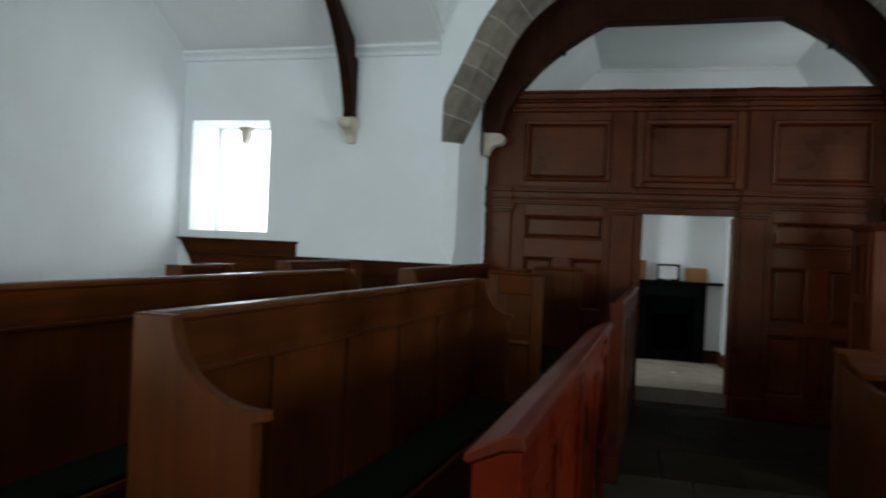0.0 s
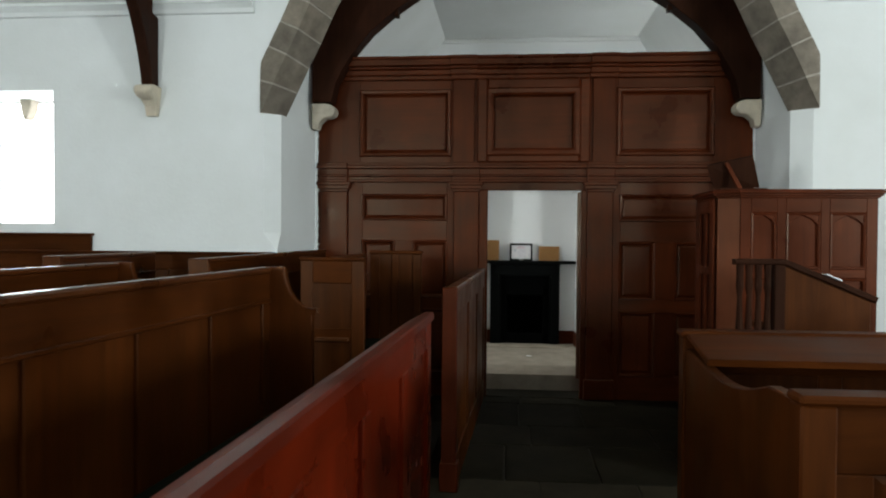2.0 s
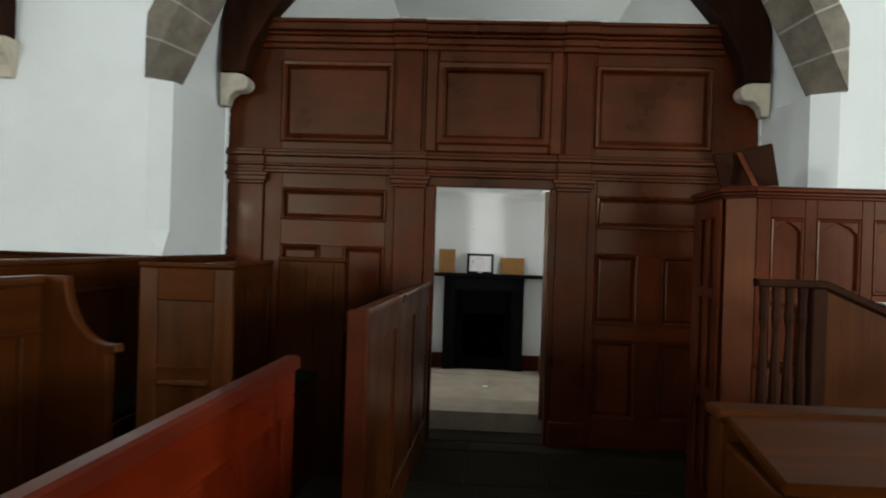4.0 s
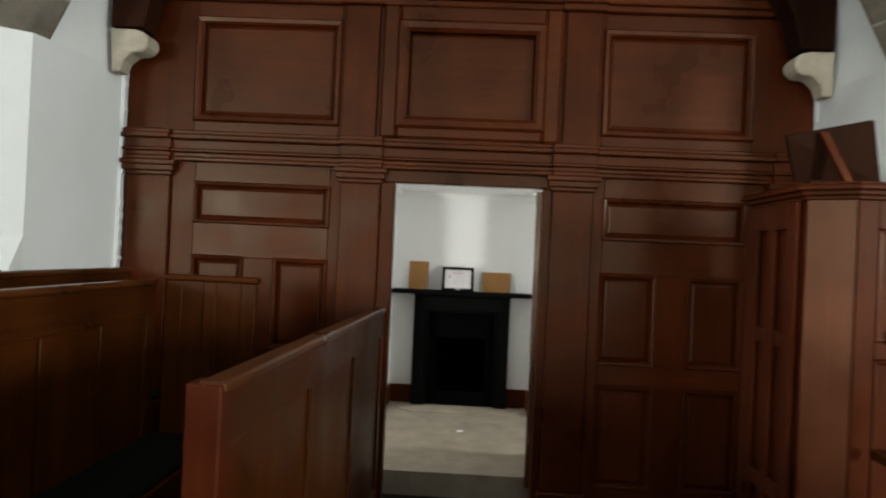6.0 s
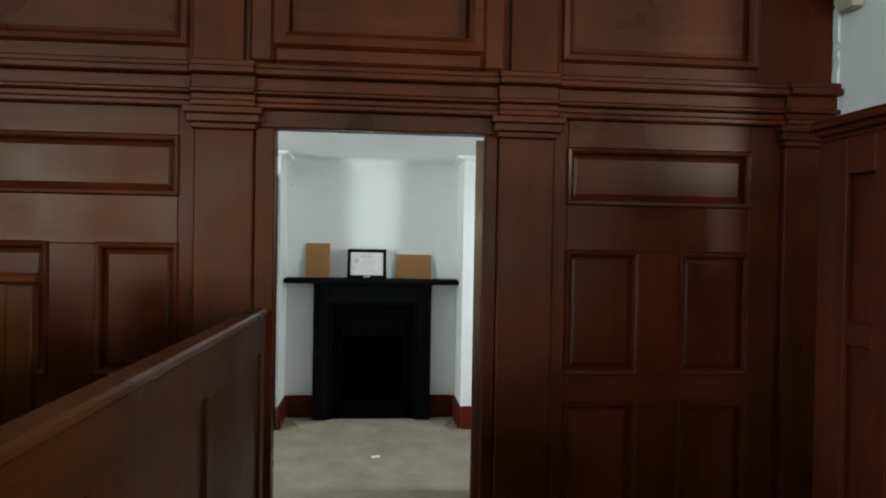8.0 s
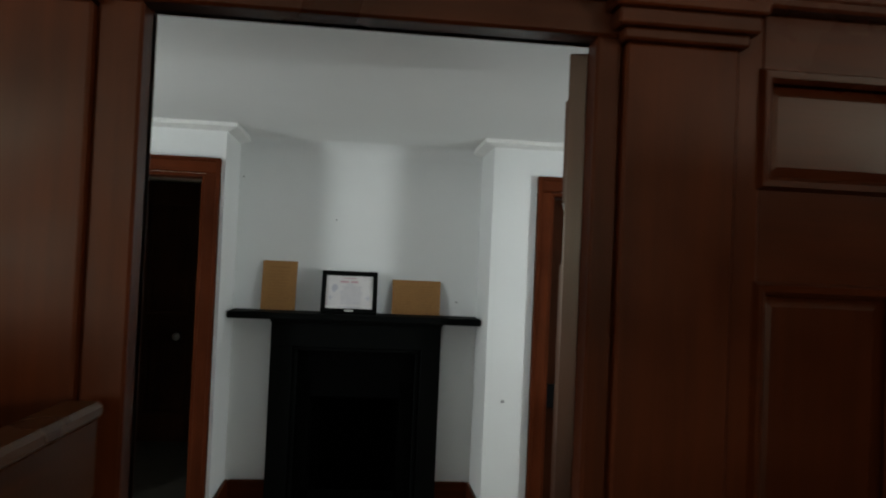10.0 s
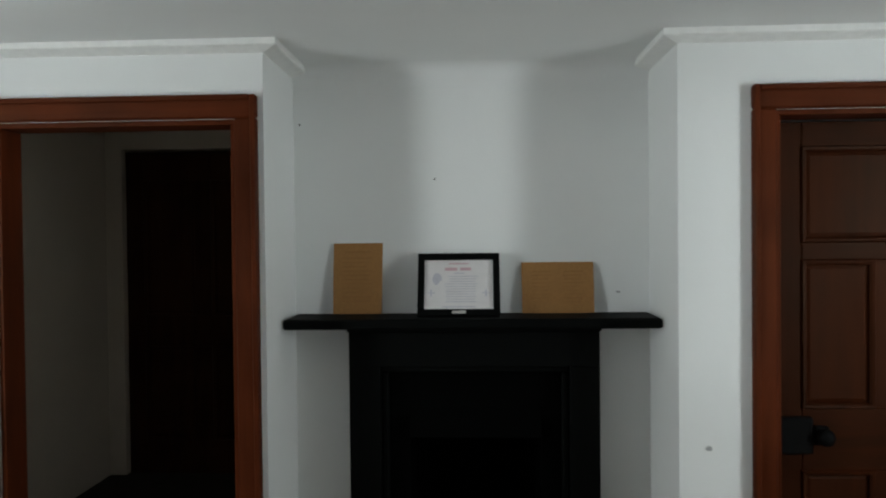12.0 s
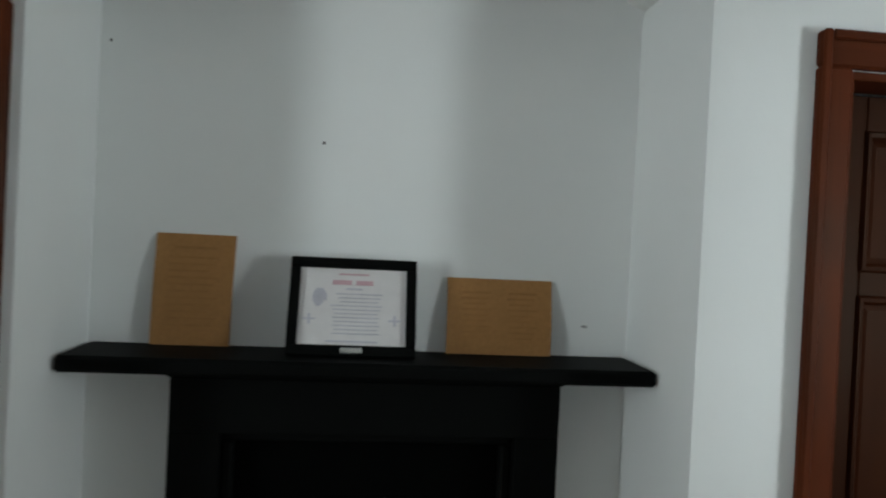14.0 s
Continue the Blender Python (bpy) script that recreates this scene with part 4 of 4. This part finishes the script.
def scoop_end(p, y, zt, width, arm, z0, mv, name="pew_end", t=0.042, top=0.07):
    """A pew end: high at the back, swept down in a hollow curve to the front edge."""
    pts = [(-0.045, z0), (-0.045, zt), (top, zt)]
    pts += [(width - (width - top) * math.cos(radians(a)), zt - (zt - arm) * math.sin(radians(a))) for a in range(10, 91, 10)]
    pts += [(width + 0.025, arm + 0.002), (width + 0.03, arm - 0.02), (width, arm - 0.03), (width, z0)]
    return part(name, prism(pts, "y", y, y + t, None, 0.004), mv, p, local=True)


def pew(x, y0, y1, zt, label, n=5, turn=0.0, arm=None, seat=True, floor=0.2, width=0.31, near=True, far=True, far_width=None):
    p = thing("pew", pose(x, y0, 0, 0, 0, turn), label, "pew", "pews")
    L = y1 - y0
    framed_back(p, L, 0.02, zt, n, 0.045, PEW_V, PEW_H)
    arm = arm or zt - 0.2
    if near:
        scoop_end(p, -0.046, zt, width, arm, 0.02, PEW_V)
    if far:
        scoop_end(p, L + 0.005, zt, far_width or width, arm, 0.02, PEW_V)
    if seat:
        s = part("seat", boxm(0.003, width - 0.03, 0.0, L, floor + 0.43, floor + 0.465, 0.006), PEW_H, p, local=True)
        part("cushion", boxm(0.01, width - 0.04, 0.02, L - 0.02, floor + 0.467, floor + 0.5, 0.012), CUSHION, s, "dark green felt seat pad", local=True)
        part("seat_front", boxm(width - 0.08, width - 0.055, 0.0, L, 0.02, floor + 0.43, 0.003), PEW_H, p, local=True)
    return p


for nm, bx in (("pew_platform", (-4.68, -0.56, -8.5, -3.2)), ("pew_platform", (-1.7, -0.33, -2.6, -1.05))):
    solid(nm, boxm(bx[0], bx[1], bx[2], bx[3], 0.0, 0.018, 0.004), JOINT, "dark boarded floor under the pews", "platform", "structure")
pew(-1.137, -6.26, -3.57, 1.40, "brown varnished panelled pew with swept end and green seat pad", 5, -3.7, width=0.30, far_width=0.21)
pew(-2.23, -8.4, -3.10, 1.395, "brown varnished panelled pew with swept end", 8, -2.5, width=0.29)
pew(-2.76, -3.93, -3.42, 1.40, "short brown varnished pew end in the window bay", 1, 0)
sp = pew(-1.0, -2.74, -1.03, 1.405, "brown varnished panelled pew by the screen with a square panelled end", 4, 0, near=False, far=False, width=0.36)
for a, b in ((-0.045, 0.03), (0.265, 0.34)):
    part("end_stile", boxm(a, b, -0.046, -0.004, 0.02, 1.405, 0.004), PEW_V, sp, local=True)
for z0, z1 in ((0.02, 0.2), (0.92, 1.0), (1.27, 1.405)):
    part("end_rail", boxm(0.03, 0.265, -0.046, -0.004, z0, z1, 0.004), PEW_X, sp, local=True)
for z0, z1 in ((0.2, 0.92), (1.0, 1.27)):
    part("end_panel", boxm(0.03, 0.265, -0.034, -0.014, z0, z1, 0), PEW_V, sp, local=True)
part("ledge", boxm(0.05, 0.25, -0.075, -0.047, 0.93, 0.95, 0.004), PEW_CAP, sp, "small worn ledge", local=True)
part("end_cap", boxm(-0.052, 0.347, -0.055, 0.004, 1.4055, 1.425, 0.006), PEW_X, sp, local=True)
pew(-1.60, -2.95, -0.03, 1.415, "brown varnished pew along the arch pier", 5, 0, far=False)
pew(-2.75, -2.56, -1.20, 1.41, "brown varnished pew against the window wall", 3, 0, far=False)
# cross partition at the head of the pew by the screen
cp = thing("pew_partition", pose(-0.97, -0.98, 0), "dark panelled partition at the head of a pew", "partition")
for a, b in ((-0.97, -0.89), (-0.79, -0.73), (-0.61, -0.54)):
    part("stile", boxm(a, b, -1.0, -0.96, 0.02, 1.40, 0.004), PEW_V, cp)
for a, b in ((-0.89, -0.79), (-0.73, -0.61)):
    part("panel", boxm(a, b, -0.99, -0.97, 0.02, 1.40, 0), PEW_V, cp)
part("cap", boxm(-0.98, -0.53, -1.01, -0.95, 1.40, 1.43, 0.008), PEW_X, cp)
# raised pew back under the window, and the dado along the wall
wp = thing("pew_back_panel", pose(-3.97, WY0 - 0.03, 0), "raised brown varnished pew back against the wall under the window", "pew back")
part("back", prism([(-4.70, 1.2), (-4.78, 1.36), (-4.89, 1.535), (-3.4965, 1.535), (-3.4965, 1.2)], "y", WY0 - 0.034, WY0 - 0.004, None, 0.004), PEW_X, wp)
part("cap", boxm(-4.91, -3.476, WY0 - 0.06, WY0 - 0.004, 1.535, 1.56, 0.008), PEW_X, wp)
dd = thing("dado_panelling", pose(-3.05, WY0 - 0.03, 0), "brown varnished board dado along the white wall", "dado")
part("cap", boxm(-4.68, -1.815, WY0 - 0.085, WY0 - 0.036, 1.383, 1.406, 0.007), PEW_X, dd)
part("rail", boxm(-4.66, -1.815, WY0 - 0.07, WY0 - 0.038, 1.25, 1.383, 0.004), PEW_X, dd)
for i in range(9):
    x = -4.66 + i * 0.316
    part("board", boxm(x, x + 0.312, WY0 - 0.062, WY0 - 0.038, 0.02, 1.25, 0.005), PEW_V, dd)
# unseen dado added along the other nave walls, to cut low bounce light
for bx in ((6.27, 6.3, -12.26, WY0 - 0.1), (-4.92, 6.3, -12.3, -12.27)):
    solid("trim_dado", boxm(*bx, 0.0, 1.39, 0.004), PEW_V, "brown varnished board dado along the white wall", "dado", "structure")
# red-brown pew front along the aisle, with a broad cap
rp = thing("aisle_partition", pose(-0.244, -6.28, 0, 0, 0, -1.75), "glossy red-brown pew partition with a broad sloping cap", "partition")
L = 2.61
for z0, z1 in ((0.004, 0.2), (1.05, 1.17)):
    part("rail", boxm(-0.05, 0, 0, L, z0, z1, 0.004), RED_H, rp, local=True)
n = 4
step = (L - 0.1) / n
for i in range(n + 1):
    part("stile", boxm(-0.05, 0, i * step, i * step + 0.1, 0.2, 1.05, 0.004), RED_V, rp, local=True)
for i in range(n):
    part("panel", boxm(-0.038, -0.016, i * step + 0.1, (i + 1) * step, 0.2, 1.05, 0), RED_V, rp, local=True)
part("cap", prism([(0.012, 1.2), (0.014, 1.172), (-0.03, 1.168), (-0.108, 1.132), (-0.118, 1.14), (-0.116, 1.155), (-0.104, 1.163), (-0.026, 1.2055), (0.004, 1.206)], "y", -0.014, L + 0.008, None, 0.005), RED_CAP, rp, local=True)
part("cap_moulding", prism([(-0.051, 1.156), (-0.051, 1.10), (-0.064, 1.105), (-0.082, 1.12), (-0.092, 1.137)], "y", 0.0, L, None, 0.002), RED_H, rp, local=True)
part("end_post", prism([(0.006, 0.004), (0.006, 1.17), (-0.03, 1.165), (-0.098, 1.134), (-0.098, 0.004)], "y", -0.012, 0.0, None, 0.002), RED_V, rp, local=True)
part("end_stile", boxm(-0.097, -0.052, 0.0, 0.05, 0.004, 1.10, 0.003), RED_V, rp, local=True)
# aisle partition up to the screen
ap = thing("aisle_partition", pose(-0.125, -2.64, 0, 0, 0, -1.9), "worn red-brown pew partition along the aisle to the screen", "partition")
L = 2.56
for z0, z1 in ((0.004, 0.2), (1.08, 1.22)):
    part("rail", boxm(-0.05, 0, 0.075, L, z0, z1, 0.004), PEW_H, ap, local=True)
n = 3
step = (L - 0.075 - 0.08) / n
for i in range(n + 1):
    part("stile", boxm(-0.05, 0, 0.075 + i * step, 0.155 + i * step, 0.2, 1.08, 0.004), PEW_V, ap, local=True)
for i in range(n):
    part("panel", boxm(-0.038, -0.012, 0.155 + i * step, 0.075 + (i + 1) * step, 0.2, 1.08, 0), PEW_V, ap, local=True)
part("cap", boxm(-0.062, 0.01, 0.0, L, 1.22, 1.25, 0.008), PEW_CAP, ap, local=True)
part("end_post", boxm(-0.085, 0.006, -0.012, 0.075, 0.004, 1.245, 0.006), POST_V, ap, "red-brown end post", local=True)
part("plinth", boxm(-0.095, 0.016, -0.022, 0.085, 0.004, 0.18, 0.006), POST_V, ap, local=True)

# ---- box pew across the aisle ----
bp = thing("box_pew", pose(0.86, -4.05, 0), "brown box pew with sloping book board and low back", "box pew")
part("post", boxm(0.835, 0.905, -4.075, -4.0, 0.004, 1.165, 0.006), PEW_V, bp)
for z0, z1 in ((0.004, 0.2), (1.02, 1.165)):
    part("front_rail", boxm(0.905, 2.6, -4.06, -4.015, z0, z1, 0.004), PEW_X, bp)
for i in range(4):
    x = 0.905 + i * 0.54
    part("front_panel", boxm(x, x + 0.45, -4.05, -4.03, 0.2, 1.02, 0), PEW_V, bp)
    part("front_stile", boxm(x + 0.45, x + 0.54, -4.06, -4.015, 0.2, 1.02, 0.004), PEW_V, bp)
part("cap", boxm(0.825, 2.6, -4.085, -3.99, 1.165, 1.19, 0.008), PEW_X, bp)
part("book_board", prism([(-4.06, 1.185), (-4.06, 1.165), (-4.38, 1.105), (-4.385, 1.13)], "x", 0.845, 2.6, None, 0.005), PEW_X, bp)
pts = [(-4.075, 0.004), (-4.075, 1.12), (-4.36, 1.10)] + [(-4.36 - 0.62 * i / 8, 1.10 - 0.035 * math.sin(math.pi * i / 8) + 0.06 * i / 8) for i in range(1, 9)] + [(-5.16, 1.165), (-5.16, 0.004)]
part("side_panel", prism(pts, "x", 0.845, 0.885, None, 0.005), PEW_V, bp)
part("back_post", boxm(0.835, 0.92, -5.235, -5.16, 0.004, 1.165, 0.006), PEW_V, bp)
for z0, z1 in ((0.004, 0.2), (1.0, 1.165)):
    part("back_rail", boxm(0.92, 2.6, -5.22, -5.175, z0, z1, 0.004), PEW_X, bp)
for i in range(3):
    x = 0.92 + i * 0.56
    q = part("back_panel", raised_panel(x + 0.09, x + 0.56, 0.2, 1.0, -5.205, 0.006, 0.022), PEW_V, bp)
    part("back_stile", boxm(x, x + 0.09, -5.22, -5.175, 0.2, 1.0, 0.004), PEW_V, bp)
part("back_cap", boxm(0.83, 2.6, -5.245, -5.15, 1.165, 1.19, 0.008), PEW_X, bp)
part("seat", boxm(0.885, 2.6, -5.175, -4.75, 0.48, 0.515, 0.005), PEW_X, bp)
bp.matrix_basis = pose(0.905, -4.05, 0)

# ---- pulpit ----
pu = thing("pulpit", pose(2.2, -1.45, 0), "tall dark red-brown panelled pulpit with moulded cornice", "pulpit")
PY, PX0, PX1 = -1.80, 1.79, 2.70
foot = [(PX0, PY), (PX1, PY), (PX1, -1.15), (1.665, -1.15), (1.665, -1.69)]
part("body", prism([(x + (0.012 if x < 2 else 0), y + 0.02) for x, y in foot], "z", 0.004, 1.835), PUL_V, pu)
xs = [PX0, PX0 + 0.07, 2.035, 2.095, 2.325, 2.385, PX1 - 0.075, PX1]
for a, b in zip(xs[0::2], xs[1::2]):
    part("stile", boxm(a, b, PY, PY + 0.02, 0.004, 1.835, 0.003), PUL_V, pu)
for a, b in zip(xs[1::2], xs[2::2]):
    for z0, z1 in ((1.735, 1.835), (1.285, 1.345), (0.70, 0.77), (0.004, 0.2)):
        part("rail", boxm(a, b, PY, PY + 0.02, z0, z1, 0.003), PUL_H, pu)
    for z0, z1, pointed in ((1.345, 1.735, True), (0.77, 1.285, False)):
        part("moulding", moulding_ring(a, b, z0, z1, PY + 0.006, 0.02, 0.008), PUL_H, pu)
        if pointed:
            m = (a + b) / 2
            part("arch_tracery", prism([(a, z1), (a, z1 - 0.10)] + [(a + (m - a) * 0.5, z1 - 0.045), (m, z1 - 0.02), (b - (m - a) * 0.5, z1 - 0.045)] + [(b, z1 - 0.10), (b, z1)], "y", PY + 0.004, PY + 0.019, None, 0.003), PUL_H, pu)
# corner board: its paleness is reflected light put into the colour
part("corner_board", prism([(PX0 - 0.004, PY + 0.004), (1.665, -1.69), (1.672, -1.675), (PX0, PY + 0.025)], "z", 0.004, 1.835), CORNER_SHEEN, pu, "varnished corner board with window sheen in its colour")
for e, z0, z1 in ((0.012, 1.835, 1.85), (0.026, 1.85, 1.868), (0.042, 1.868, 1.885), (0.034, 1.885, 1.895)):
    part("cornice", prism([(PX0 - e * 0.4, PY - e), (PX1 + e, PY - e), (PX1 + e, -1.15), (1.665 - e, -1.15), (1.665 - e, -1.69 - e * 0.4)], "z", z0, z1, None, 0.004), PUL_H, pu)
# framed panels on the pulpit's aisle side
for y0, y1 in ((-1.64, -1.56), (-1.45, -1.39), (-1.28, -1.16)):
    part("stile", boxm(1.648, 1.665, y0, y1, 0.004, 1.835, 0.003), PUL_V, pu)
for y0, y1 in ((-1.56, -1.45), (-1.39, -1.28)):
    for z0, z1 in ((1.735, 1.835), (1.285, 1.345), (0.70, 0.77), (0.004, 0.2)):
        part("rail", boxm(1.648, 1.665, y0, y1, z0, z1, 0.003), PUL_V, pu)
# reading desk on the pulpit
rd = thing("reading_desk", pose(1.82, -1.55, 1.895), "dark sloping book rest standing on the pulpit", "book rest")
bm = bmesh.new()
q = [bm.verts.new(p) for p in ((-0.21, -0.07, 0.180), (0.105, -0.07, 0.25), (0.175, 0.0, 0.03), (-0.14, 0.0, 0.02))]
q2 = [bm.verts.new(v.co + Vector((0.0, 0.022, 0.008))) for v in q]
for f in ((0, 1, 2, 3), (4, 7, 6, 5), (0, 4, 5, 1), (1, 5, 6, 2), (2, 6, 7, 3), (3, 7, 4, 0)):
    bm.faces.new([(q + q2)[k] for k in f])
part("board", bm, TRUSS, rd, local=True)
bm = bmesh.new()
box(bm, -0.016, 0.016, -0.10, -0.075, 0.0, 0.2, 0.003)
for v in bm.verts:
    v.co.x -= 0.03 + 0.5 * (v.co.z - 0.1)
    v.co.y += 0.08 * v.co.z
part("stay", bm, PUL_V, rd, "paler wooden stay", local=True)
part("foot", boxm(-0.13, 0.2, -0.1, 0.0, 0.0, 0.018, 0.003), TRUSS, rd, local=True)
# pulpit stair: solid side, handrail and balusters
st = thing("pulpit_stair", pose(2.0, -2.3, 0), "dark pulpit stair with moulded handrail and turned balusters", "stair")
SY = -2.42
part("handrail", prism([(1.56, 1.395), (1.56, 1.43), (1.86, 1.43), (2.40, 1.205), (2.385, 1.17), (1.85, 1.395)], "y", SY - 0.035, SY + 0.035, None, 0.008), TRUSS, st)
part("side", prism([(1.86, 0.004), (1.86, 1.391), (2.36, 1.18), (2.36, 0.004)], "y", SY - 0.015, SY + 0.015, None, 0.003), PEW_V, st, "plain brown boarded stair side")
part("newel", boxm(1.795, 1.86, SY - 0.032, SY + 0.032, 0.004, 1.395, 0.006), TRUSS, st)
for x in (1.60, 1.655, 1.71, 1.765):
    bm = bmesh.new()
    zs = [0.55, 0.62, 0.7, 0.78, 0.95, 1.1, 1.2, 1.26, 1.32, 1.395]
    rs = [0.024, 0.024, 0.016, 0.024, 0.026, 0.019, 0.014, 0.024, 0.02, 0.024]
    rings = [[bm.verts.new((x + rr * math.cos(k * math.pi / 4), SY + rr * math.sin(k * math.pi / 4), z)) for k in range(8)] for z, rr in zip(zs, rs)]
    for r0, r1 in zip(rings, rings[1:]):
        for k in range(8):
            bm.faces.new((r0[k], r0[(k + 1) % 8], r1[(k + 1) % 8], r1[k]))
    part("baluster", bm, TRUSS, st)
part("string", boxm(1.56, 1.795, SY - 0.02, SY + 0.02, 0.004, 0.55, 0.004), PEW_V, st)
for i in range(5):
    part("tread", boxm(1.60 + i * 0.02, 2.36, -2.40 + 0.0, -1.85, 0.2 + i * 0.19, 0.235 + i * 0.19, 0.004) if i == 0 else boxm(1.82 - 0.0, 2.3 - i * 0.1, -2.40, -1.87, 0.2 + i * 0.19, 0.235 + i * 0.19, 0.004), PEW_X, st)
ps = solid("paper_sheet", prism([(-0.055, -0.05), (0.05, -0.04), (0.06, 0.045), (-0.045, 0.05)], "z", 0.0, 0.006), SHEET, "crumpled white paper lying on the stair rail", "paper")
ps.matrix_basis = pose(2.14, SY, 1.320, 0, 22.6, 0)

# ---- aisle flagstones, each its own slab ----
floor_ob = bpy.data.objects["floor_nave"]
rng = random.Random(4)
y = -12.2
while y < 0.0:
    d = min(rng.uniform(0.55, 0.85), 0.03 - y)
    x = -0.55
    while x < 1.9:
        w = rng.uniform(0.5, 0.95)
        # slabs towards the screen get the colour with shade painted in
        part("flagstone", boxm(x + 0.004, min(x + w, 2.0) - 0.004, y + 0.004, y + d - 0.004, -0.06, rng.uniform(-0.002, 0.003), 0.005), FLAG_PALE if y < -2.9 else FLAG_SHADED, floor_ob)
        x += w
    y += d
